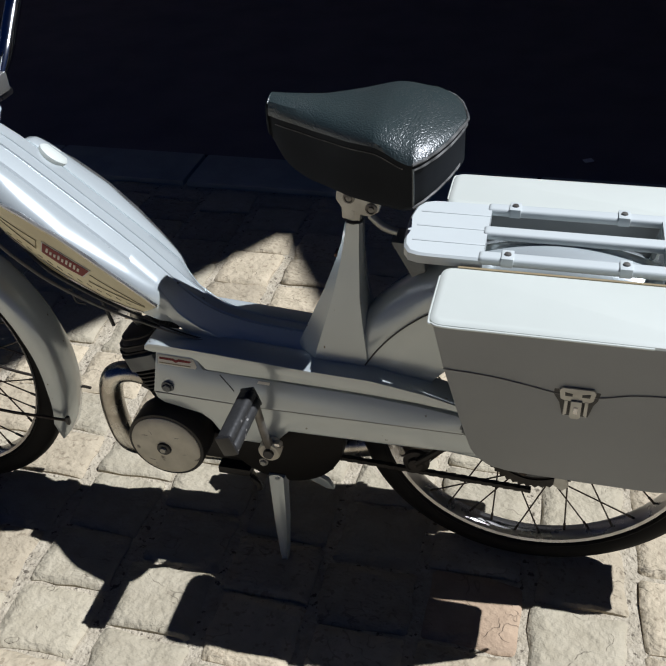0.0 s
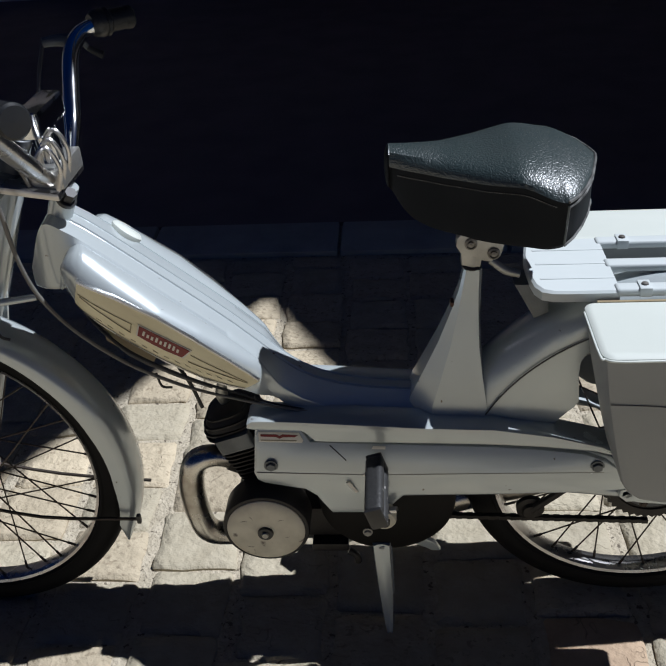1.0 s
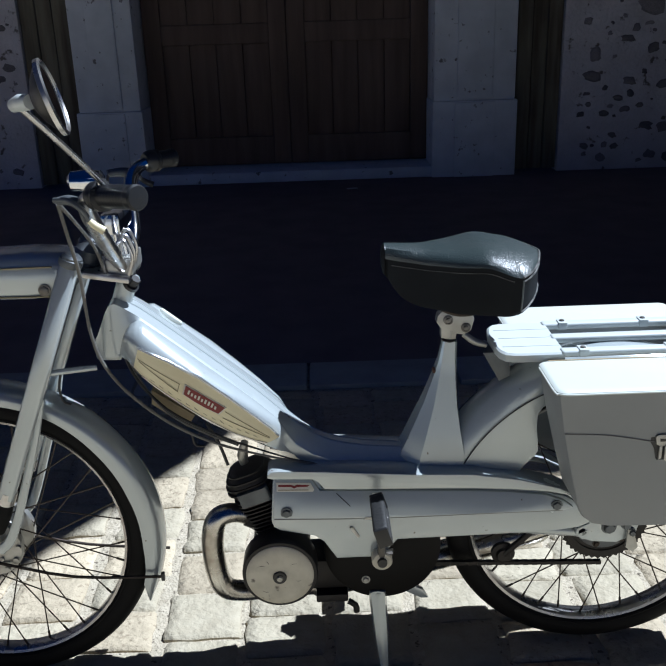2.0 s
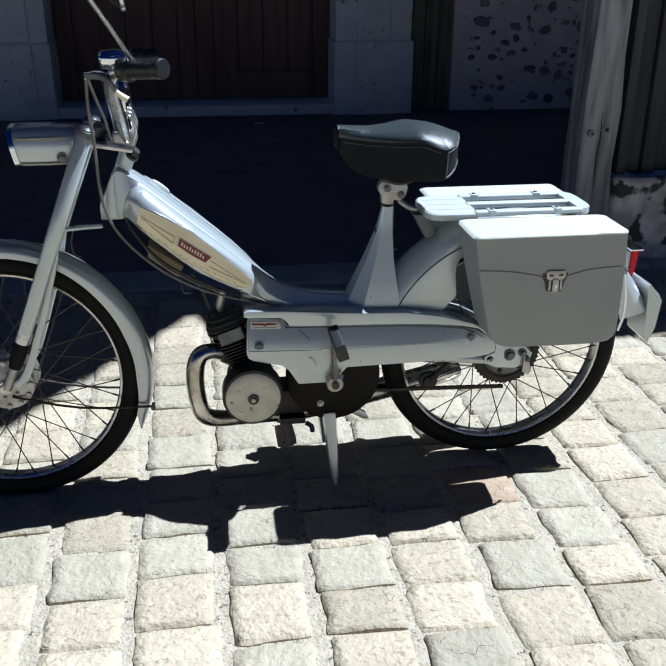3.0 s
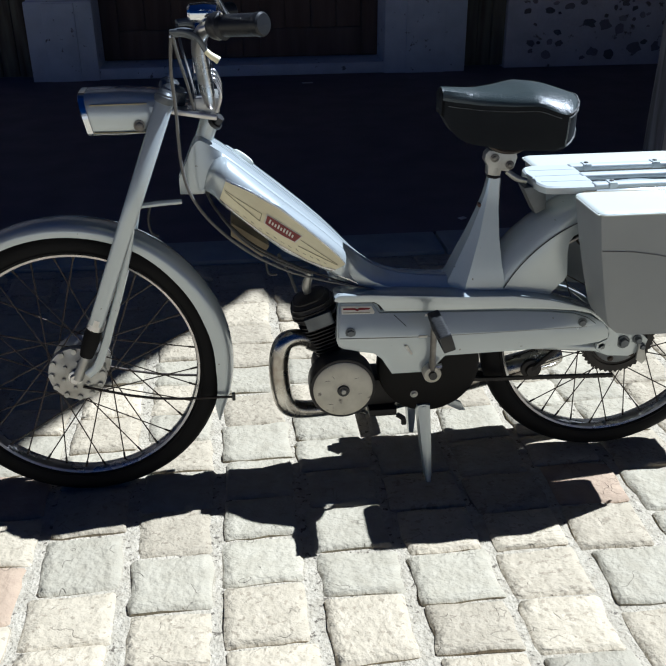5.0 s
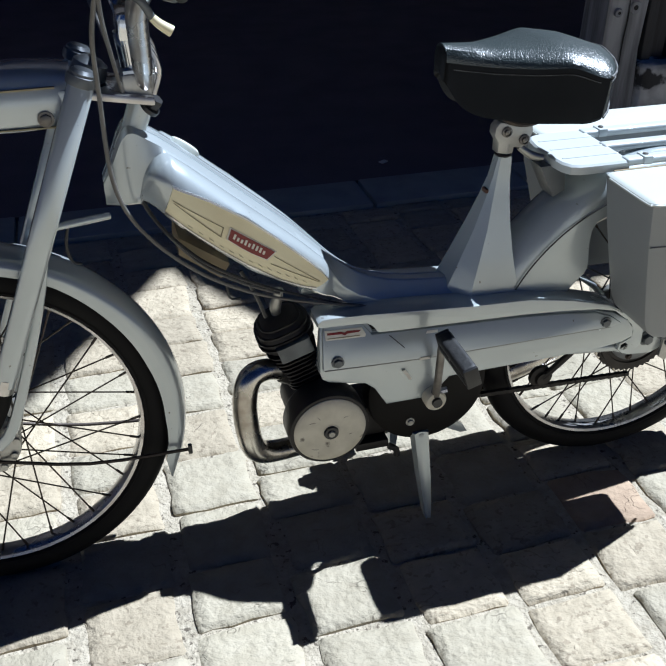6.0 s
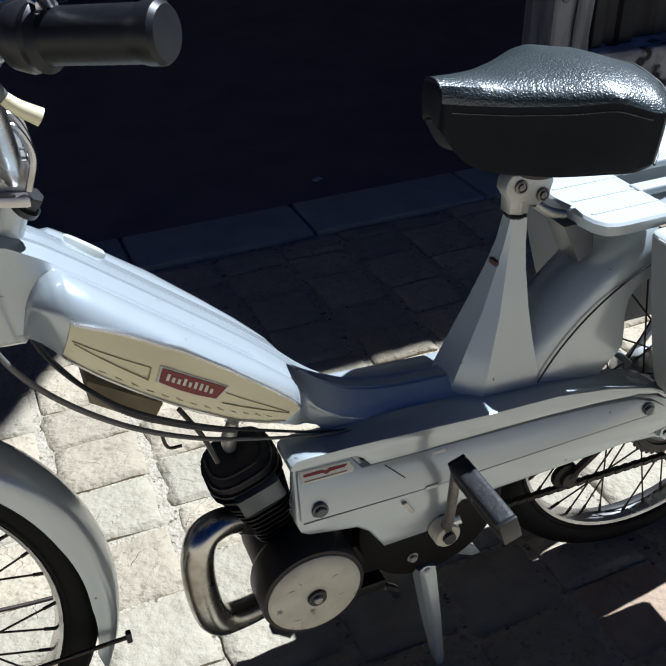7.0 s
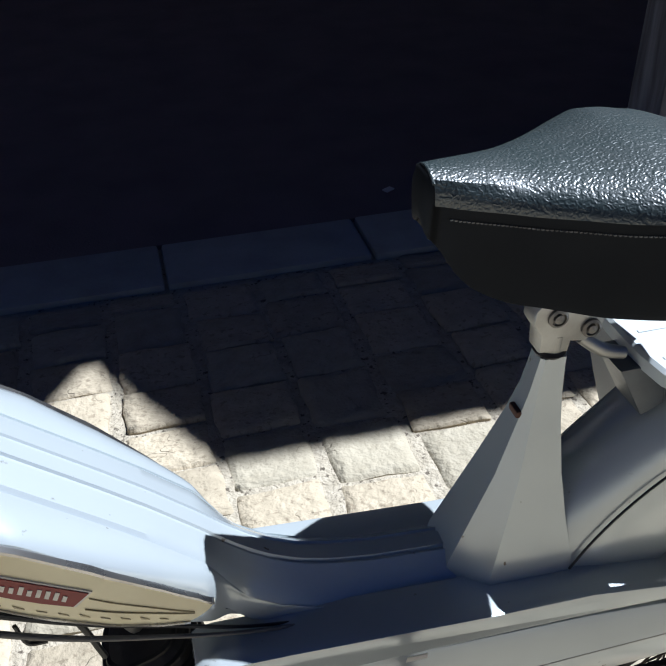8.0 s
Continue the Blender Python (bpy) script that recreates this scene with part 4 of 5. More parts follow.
def engine():
    axis = Vector((-0.055, 0, 0.16)).normalized()
    base = Vector((-0.078, 0.0, 0.278))
    side = Vector((0, 1, 0))
    fwd = side.cross(axis)

    def ring(c, a, b, r=0.6):
        out = []
        for cu, cv, a0 in ((1, 1, 0), (-1, 1, 90), (-1, -1, 180), (1, -1, 270)):
            for k in range(5):
                t = radians(a0 + 22.5 * k)
                out.append(c + fwd * ((cu * (1 - r) + r * math.cos(t)) * a) + side * ((cv * (1 - r) + r * math.sin(t)) * b))
        return out
    crank = revolve([(0.0001, -0.055), (0.048, -0.055), (0.054, -0.045), (0.054, 0.020), (0.045, 0.028), (0.0001, 0.028)], (-0.067, 0, 0.25), 32)
    block(-0.09, 0.06, -0.04, 0.04, 0.165, 0.23, 0.012, crank)
    ob = part("engine", crank, ENGINE, moped, "small black two-stroke engine with cooling fins")
    part("cylinder", loft([ring(base + axis * t, 0.026, 0.028) for t in (0.0, 0.12)]), ENGINE, ob)
    for k in range(10):
        t = 0.022 + 0.0078 * k
        a = 0.030 + 0.0013 * k
        part("cooling_fin", loft([ring(base + axis * t, a, 0.045), ring(base + axis * (t + 0.0028), a, 0.045)]), ENGINE, ob)
    part("cylinder_head", loft([ring(base + axis * t, a, b, 0.7) for t, a, b in ((0.100, 0.040, 0.043), (0.107, 0.044, 0.046), (0.126, 0.043, 0.045), (0.138, 0.037, 0.038), (0.147, 0.027, 0.027), (0.151, 0.013, 0.013))]), ENGINE, ob, "ribbed black cylinder head")
    for k in range(4):
        part("head_rib", loft([ring(base + axis * t, (0.0475, 0.0465, 0.0425, 0.0345)[k], (0.0500, 0.0485, 0.0440, 0.0355)[k], 0.7) for t in (0.112 + 0.0095 * k, 0.115 + 0.0095 * k)]), ENGINE, ob)
    part("head_pad", loft([ring(base + axis * t + side * -0.047 + fwd * 0.004, 0.028, 0.009, 0.3) for t in (0.092, 0.094, 0.117, 0.119)]), LEVER, ob, "grey cast pad on the cylinder")
    plug = base + axis * 0.15
    part("spark_plug", tube([plug, plug + Vector((-0.002, -0.006, 0.02)), plug + Vector((0.004, -0.012, 0.05))], [0.008, 0.010, 0.007], 10, 3), ALU, ob)
    part("carburettor", block(-0.02, 0.03, -0.04, 0.03, 0.30, 0.36, 0.01), ALU, ob)
    ring_ob = part("flywheel_housing", revolve([(0.0001, -0.05), (0.064, -0.05), (0.0675, -0.058), (0.0675, -0.100), (0.066, -0.104), (0.063, -0.1045), (0.0001, -0.1045)], (-0.067, 0, 0.25), 48), ENGINE, ob, "black flywheel housing")
    cover = revolve([(0.0001, -0.1145), (0.011, -0.1145), (0.012, -0.1115), (0.030, -0.1115), (0.046, -0.111), (0.057, -0.109), (0.0605, -0.106), (0.0605, -0.103), (0.0001, -0.103)], (-0.067, 0, 0.25), 56)
    part("flywheel_cover", cover, FLYCOVER, ring_ob, "scratched cream flywheel cover")
    part("cover_grommet", revolve([(0.0001, -0.1175), (0.004, -0.1175), (0.0045, -0.115), (0.008, -0.116), (0.0115, -0.1155), (0.0125, -0.113), (0.0125, -0.1105), (0.0001, -0.1105)], (-0.067, 0, 0.25), 24), BLACK, ring_ob)
    part("cover_centre", revolve([(0.0001, -0.1195), (0.0048, -0.119), (0.006, -0.1165), (0.0001, -0.1165)], (-0.067, 0, 0.25), 12), ALU, ring_ob)
    for path in (((-0.025, 0.036), (-0.019, 0.030), (-0.016, 0.018)), ((-0.044, 0.020), (-0.032, 0.024), (-0.020, 0.022)), ((0.014, 0.020), (0.024, 0.026), (0.036, 0.027)), ((0.002, -0.014), (0.008, -0.022), (0.006, -0.034)), ((-0.038, -0.026), (-0.026, -0.031), (-0.018, -0.030)), ((0.020, -0.006), (0.032, -0.010), (0.046, -0.006))):
        part("scratch", tube([(-0.067 + x, -0.1110 + 0.9 * max(0.0, math.hypot(x, z) - 0.040) ** 1.5, 0.25 + z) for x, z in path], [0.0002, 0.0006, 0.0002], 5, 4), ENGINE, ring_ob)
    pipe = tube([(-0.115, -0.02, 0.315), (-0.150, -0.025, 0.332), (-0.180, -0.032, 0.325), (-0.192, -0.036, 0.285), (-0.190, -0.038, 0.225), (-0.178, -0.036, 0.180), (-0.145, -0.025, 0.160), (-0.08, -0.01, 0.152), (0.0, 0.0, 0.148)], [0.014, 0.018, 0.020, 0.0205, 0.0205, 0.0205, 0.0195, 0.018, 0.018], 18)
    ex = part("exhaust", pipe, EXHAUST, moped, "tarnished chrome exhaust pipe looping before the engine")
    part("exhaust_nut", tube([(-0.108, -0.02, 0.312), (-0.126, -0.021, 0.322)], 0.019, 12, 1), ENGINE, ex)
    part("silencer", tube([(-0.01, 0.0, 0.148), (0.02, 0.005, 0.147), (0.2, 0.05, 0.16), (0.42, 0.085, 0.19), (0.46, 0.09, 0.195)], [0.018, 0.024, 0.028, 0.028, 0.02], 16, 4), EXHAUST, ex)
    part("exhaust_clamp", block(-0.005, 0.055, -0.055, -0.02, 0.148, 0.164, 0.003), ENGINE, ex)
    part("exhaust_bolt", tube([(0.055, -0.055, 0.15), (0.068, -0.058, 0.142), (0.070, -0.058, 0.128)], 0.006, 8, 2), ENGINE, ex)
    return ob


engine()


def drive():
    disc = revolve([(0.0001, -0.066), (0.03, -0.068), (0.095, -0.064), (0.106, -0.058), (0.108, -0.05), (0.108, -0.03), (0.10, -0.022), (0.0001, -0.02)], (0.120, 0, 0.265), 56)
    ob = part("pulley_cover", disc, DARKPLATE, moped, "large dark round pulley cover")
    part("cover_bolt", bolt(0.088, -0.066, 0.205, 0.006, 0.006), ALU, ob)
    outline = [(-0.069, 0.428), (-0.03, 0.4265), (-0.002, 0.4245), (0.006, 0.418), (0.014, 0.404), (0.06, 0.402), (0.117, 0.4005), (0.20, 0.398), (0.277, 0.395), (0.35, 0.390), (0.41, 0.383), (0.445, 0.374), (0.474, 0.358), (0.488, 0.338), (0.489, 0.322),
               (0.47, 0.313), (0.43, 0.308), (0.30, 0.304), (0.146, 0.302), (0.135, 0.290), (0.124, 0.276), (0.110, 0.267), (0.036, 0.267), (0.026, 0.283), (0.014, 0.303), (-0.002, 0.316), (-0.03, 0.322), (-0.064, 0.330), (-0.074, 0.337), (-0.078, 0.350), (-0.0735, 0.413), (-0.072, 0.422)]
    bm = slab(outline, -0.0865, -0.055, 0.004)

    def fold(own, bm=None):
        """Leans everything above the crease of the cover back towards the frame."""
        for v in own.verts:
            if v.co.y < -0.07 and v.co.z > 0.356:
                v.co.y += (v.co.z - 0.356) * 0.36
        return merge(own, bm)
    bm = fold(bm)
    raised = [(-0.066, 0.424), (-0.004, 0.4205), (0.010, 0.402), (0.117, 0.398), (0.277, 0.3925), (0.35, 0.3875), (0.408, 0.381), (0.438, 0.371), (0.455, 0.359), (0.44, 0.3545), (0.30, 0.3535), (0.10, 0.3525), (-0.074, 0.358), (-0.070, 0.412)]
    fold(slab(raised, -0.0935, -0.078, 0.0012), bm)
    cover = part("chain_cover", bm, PAINT, moped, "long grey pressed chain cover with scratches", 30)
    for x, z in ((-0.05, 0.368), (0.426, 0.3625)):
        part("cover_bolt", bolt(x, -0.0895, z, 0.0078, 0.006), LEVER, cover)
    plate = part("cover_label", fold(slab([(-0.0665, 0.4185), (-0.006, 0.416), (0.0, 0.405), (-0.002, 0.4015), (-0.066, 0.4035)], -0.0945, -0.086, 0.0005)), WHITE, cover, "white label with a red mark")
    part("label_mark", fold(slab([(-0.063, 0.4150), (-0.04, 0.4145), (-0.035, 0.4125), (-0.03, 0.4145), (-0.008, 0.4130), (-0.012, 0.4105), (-0.03, 0.4105), (-0.035, 0.4085), (-0.04, 0.411), (-0.063, 0.412)], -0.0952, -0.094)), RED, plate)
    part("label_bar", fold(slab([(-0.063, 0.4070), (-0.01, 0.4055), (-0.01, 0.4045), (-0.063, 0.406)], -0.0952, -0.094)), LINE, plate)
    # Dark line drawn along the fold to paint its shading.
    part("cover_crease", tube([(-0.072, -0.0925, 0.3575), (0.10, -0.0925, 0.3522), (0.30, -0.0925, 0.3532), (0.436, -0.0925, 0.3540)], 0.0011, 6, 4), SEAM, cover)
    part("cover_scratch", fold(slab([(0.038, 0.397), (0.062, 0.374), (0.0625, 0.3755), (0.039, 0.398)], -0.0942, -0.090)), BLACK, cover)
    part("cover_chip", slab([(0.060, 0.330), (0.066, 0.331), (0.078, 0.312), (0.074, 0.309)], -0.0872, -0.084), WHITE, cover)
    # Two small flecks of sunlight, painted white onto the cover.
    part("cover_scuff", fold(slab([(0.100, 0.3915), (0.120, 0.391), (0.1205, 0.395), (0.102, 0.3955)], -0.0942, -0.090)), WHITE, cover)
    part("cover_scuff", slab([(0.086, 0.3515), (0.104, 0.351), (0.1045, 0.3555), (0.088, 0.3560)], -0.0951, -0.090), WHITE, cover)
    rail = [(-0.081, 0.434), (-0.080, 0.441), (-0.073, 0.4465), (-0.06, 0.4475), (0.0, 0.4445), (0.10, 0.437), (0.175, 0.4315), (0.278, 0.427), (0.36, 0.413), (0.432, 0.393), (0.474, 0.370), (0.500, 0.345), (0.512, 0.325), (0.512, 0.300), (0.498, 0.286), (0.478, 0.285), (0.466, 0.296), (0.467, 0.308), (0.488, 0.318), (0.490, 0.330), (0.484, 0.345), (0.468, 0.360), (0.445, 0.3785), (0.41, 0.3870), (0.35, 0.3940), (0.277, 0.3990), (0.20, 0.4020), (0.117, 0.4045), (0.06, 0.4060), (0.018, 0.4085), (0.008, 0.422), (-0.002, 0.4285), (-0.072, 0.4315)]
    part("frame_rail", slab(rail, -0.084, -0.035, 0.0035), PAINT, moped, "grey frame rail running back to the rear axle")
    part("frame_rail", slab(rail, 0.024, 0.063, 0.0035), PAINT, moped, "grey frame rail running back to the rear axle")
    # Near-black backing paints the shadow in the gap between rail and cover.
    part("web_plate", slab([(-0.06, 0.44), (0.27, 0.425), (0.42, 0.385), (0.42, 0.32), (0.0, 0.32)], -0.064, -0.060), DARKPLATE, moped)
    bolts = part("axle_plate", slab([(0.468, 0.326), (0.52, 0.330), (0.56, 0.326), (0.584, 0.305), (0.578, 0.282), (0.545, 0.268), (0.50, 0.272), (0.470, 0.284)], -0.072, -0.062, 0.003), PAINT, moped, "grey axle end plate with nuts and adjuster")
    for x, z, r in ((0.478, 0.301, 0.0095), (0.528, 0.304, 0.0105), (0.559, 0.308, 0.0075), (0.570, 0.292, 0.006), (0.46, 0.378, 0.006)):
        part("nut", bolt(x, -0.072, z, r, 0.012), LEVER, bolts)
    part("brake_arm", slab([(0.562, 0.300), (0.572, 0.297), (0.583, 0.262), (0.574, 0.252), (0.560, 0.262)], -0.08, -0.074, 0.001), ALU, bolts)
    n = 44
    pts = []
    for k in range(n * 2):
        r = 0.083 if k % 2 else 0.0785
        a = math.pi * k / n
        pts.append((RX + r * math.cos(a), RZ + r * math.sin(a)))
    spr = part("rear_sprocket", slab(pts, -0.047, -0.043), CHAIN, moped, "worn steel rear sprocket")
    part("sprocket_rim", revolve([(0.064, -0.0495), (0.075, -0.0495), (0.076, -0.046), (0.063, -0.046)], (RX, 0, RZ), 44, closed=True), CHAIN, spr)
    part("drum_cover", revolve([(0.0001, -0.062), (0.030, -0.062), (0.036, -0.057), (0.050, -0.055), (0.056, -0.051), (0.057, -0.045)], (RX, 0, RZ), 36), LEVER, spr, "dark grey alloy drum cover")
    for k in range(6):
        c, q = math.cos(k * math.pi / 3 + 0.2), math.sin(k * math.pi / 3 + 0.2)
        part("sprocket_bolt", bolt(RX + 0.046 * c, -0.055, RZ + 0.046 * q, 0.005, 0.005), SPOKE, spr)
    for nm, a, b in (("lower_chain", (0.17, 0.222), (RX, 0.2085)), ("upper_chain", (0.17, 0.310), (RX, 0.3715))):
        chain = bmesh.new()
        for k in range(42):
            u = (k + 0.5) / 42
            x, z = a[0] + (b[0] - a[0]) * u, a[1] + (b[1] - a[1]) * u
            block(x - 0.0048, x + 0.0048, -0.0485 - 0.001 * (k % 2), -0.0415 + 0.001 * (k % 2), z - 0.0036, z + 0.0036, 0.0, chain)
        part(nm, chain, CHAIN, moped, "greasy drive chain")
    ten = part("chain_tensioner", revolve([(0.0001, -0.056), (0.012, -0.056), (0.014, -0.05), (0.022, -0.048), (0.022, -0.04), (0.0001, -0.038)], (0.345, 0, 0.236), 20), CHAIN, moped, "small chain tensioner")
    part("tensioner_arm", tube([(0.345, -0.052, 0.238), (0.38, -0.056, 0.275), (0.41, -0.06, 0.31)], 0.006, 8, 2), CHAIN, ten)
    stays = tube([(0.06, -0.055, 0.33), (0.25, -0.06, 0.315), (0.50, -0.064, 0.288)], [0.014, 0.012, 0.010], 12, 3)
    part("swing_arm", stays, PAINT, moped)
    stays = tube([(0.06, 0.055, 0.33), (0.25, 0.06, 0.315), (0.533, 0.064, 0.288)], [0.014, 0.012, 0.010], 12, 3)
    part("swing_arm", stays, PAINT, moped)


drive()


def pedals():
    for s, up in ((-1, 1), (1, -1)):
        c = Vector((0.116, s * 0.098, 0.271))
        tip = c + Vector((-0.007, s * 0.028, 0.138)) * 1.0 if up > 0 else c + Vector((0.007, s * 0.028, -0.128))
        arm = tube([c, c + (tip - c) * 0.35 + Vector((0, s * 0.004, 0)), tip], [0.0085, 0.0065, 0.0065], 12, 4)
        ob = part("crank_arm", arm, STEEL, moped, "steel pedal crank with block pedal")
        part("crank_boss", revolve([(0.0001, 0.014), (0.006, 0.014), (0.0075, 0.010), (0.0165, 0.010), (0.0185, 0.007), (0.0185, -0.010), (0.0001, -0.03)], c, 24, (0, s, 0)), FLYCOVER, ob)
        part("cotter", tube([c + Vector((0.0, 0, 0.012)), c + Vector((0.020, s * 0.004, 0.017))], [0.005, 0.006], 8, 1), RIMCHROME, ob)
        part("crank_bolt", revolve([(0.0001, 0.0155), (0.0085, 0.0155), (0.009, 0.008)], c, 16, (0, s, 0)), BLACK, ob)
        y0, y1 = tip.y + s * 0.006, tip.y + s * 0.112
        body = bmesh.new()
        for dx in (-0.0088, 0.0088):
            own = block(tip.x + dx - 0.0086, tip.x + dx + 0.0086, min(y0, y1), max(y0, y1), tip.z - 0.0125, tip.z + 0.0125, 0.0075, None, 3)
            merge(own, body)
        q = Matrix.Translation(tip) @ Matrix.Rotation(radians(72 if up > 0 else 10), 4, "Y") @ Matrix.Translation(-tip)
        bmesh.ops.transform(body, matrix=q, verts=body.verts)
        pedal = part("pedal", body, PEDALRUB, ob, "worn black rubber block pedal")
        for y in (y0, y1):
            caps = block(tip.x - 0.0170, tip.x + 0.0170, y - 0.003, y + 0.003, tip.z - 0.0118, tip.z + 0.0118, 0.0029)
            bmesh.ops.transform(caps, matrix=q, verts=caps.verts)
            part("pedal_cage", caps, BLACK, pedal)
        part("pedal_axle", tube([tip, Vector((tip.x, y1, tip.z))], 0.006, 10, 1), SPOKE, pedal)



pedals()


def stand():
    bar = tube([(0.112, -0.07, 0.165), (0.112, 0.07, 0.165)], 0.010, 12, 1)
    ob = part("centre_stand", bar, PAINT, moped, "grey pressed-steel centre stand")
    for s in (-1, 1):
        rings = []
        for t, w, k in ((0.0, 0.017, 0.010), (0.5, 0.014, 0.009), (0.9, 0.0085, 0.008), (1.0, 0.0055, 0.007)):
            c = Vector((0.109, s * 0.062, 0.178)) + Vector((0.011, s * 0.037, -0.174)) * t
            rings.append([c + Vector((a * w, b * k, 0)) for a, b in ((-1, 0.6), (-0.75, -1), (-0.2, -0.6), (0.2, -0.6), (0.75, -1), (1, 0.6), (0.6, 1), (-0.6, 1))])
        part("stand_leg", loft(rings), PAINT, ob, "tapered grey stand leg", 25)
    part("stand_lug", slab([(0.165, 0.185), (0.195, 0.168), (0.205, 0.150), (0.192, 0.150), (0.165, 0.165)], -0.055, -0.045, 0.001), PAINT, ob)
    part("stand_spring", tube([(0.12, -0.04, 0.15), (0.16, -0.04, 0.17), (0.2, -0.04, 0.19)], 0.006, 8, 2), SPOKE, ob)


stand()


def seat_pylon():
    def ring(z, xf, xm, xr, wf, wm):
        return [(xf, -wf, z), (xm, -wm, z), (xr, -wm, z), (xr + 0.004, -wm * 0.5, z), (xr + 0.004, wm * 0.5, z), (xr, wm, z), (xm, wm, z), (xf, wf, z)]
    rings = [ring(0.420, 0.152, 0.186, 0.270, 0.026, 0.052), ring(0.445, 0.158, 0.190, 0.268, 0.026, 0.050), ring(0.49, 0.178, 0.203, 0.261, 0.022, 0.040), ring(0.535, 0.198, 0.215, 0.2555, 0.018, 0.031),
             ring(0.585, 0.2165, 0.2255, 0.2535, 0.0115, 0.0195), ring(0.615, 0.2260, 0.2305, 0.2530, 0.009, 0.0148), ring(0.648, 0.2325, 0.2355, 0.2535, 0.008, 0.0115)]
    ob = part("seat_pylon", loft(rings), PAINT, moped, "tapered grey pressed-steel seat pylon", 24)
    part("pylon_notch", block(0.2150, 0.2205, -0.0118, 0.004, 0.590, 0.597, 0.002), RUST, ob)
    part("seat_tube", tube([(0.2430, 0, 0.64), (0.2455, 0, 0.668)], 0.0115, 18, 1), ALU, ob)
    part("tube_collar", revolve([(0.0120, -0.003), (0.0140, 0.0), (0.0120, 0.003)], (0.2435, 0, 0.650), 24, (0.05, 0, 1)), ENGINE, ob)
    outline = [(0.222, 0.696), (0.229, 0.704), (0.244, 0.702), (0.262, 0.703), (0.281, 0.704), (0.286, 0.688), (0.281, 0.668), (0.268, 0.660), (0.256, 0.662), (0.2545, 0.652), (0.229, 0.655), (0.2285, 0.672), (0.221, 0.684)]
    clamp = part("seat_clamp", slab(outline, -0.011, 0.011, 0.003), ALU, ob, "cast alloy seat clamp with two bolts")
    for x, z in ((0.2405, 0.6885), (0.2715, 0.6735)):
        part("clamp_bolt", revolve([(0.0085, 0.0), (0.0085, 0.0025), (0.0062, 0.0035), (0.0062, 0.001), (0.004, 0.001), (0.004, 0.004), (0.0001, 0.005)], (x, -0.011, z), 18, (0, -1, 0)), STEEL, clamp)
    part("rack_link", tube([(0.268, -0.004, 0.660), (0.288, -0.008, 0.646), (0.308, -0.010, 0.640)], [0.0055, 0.0065, 0.0055], 10, 3), ALU, ob)
    part("rack_lug", slab([(0.300, 0.630), (0.345, 0.630), (0.350, 0.585), (0.330, 0.575)], -0.022, 0.022, 0.003), LEVER, ob)
    return ob


seat_pylon()


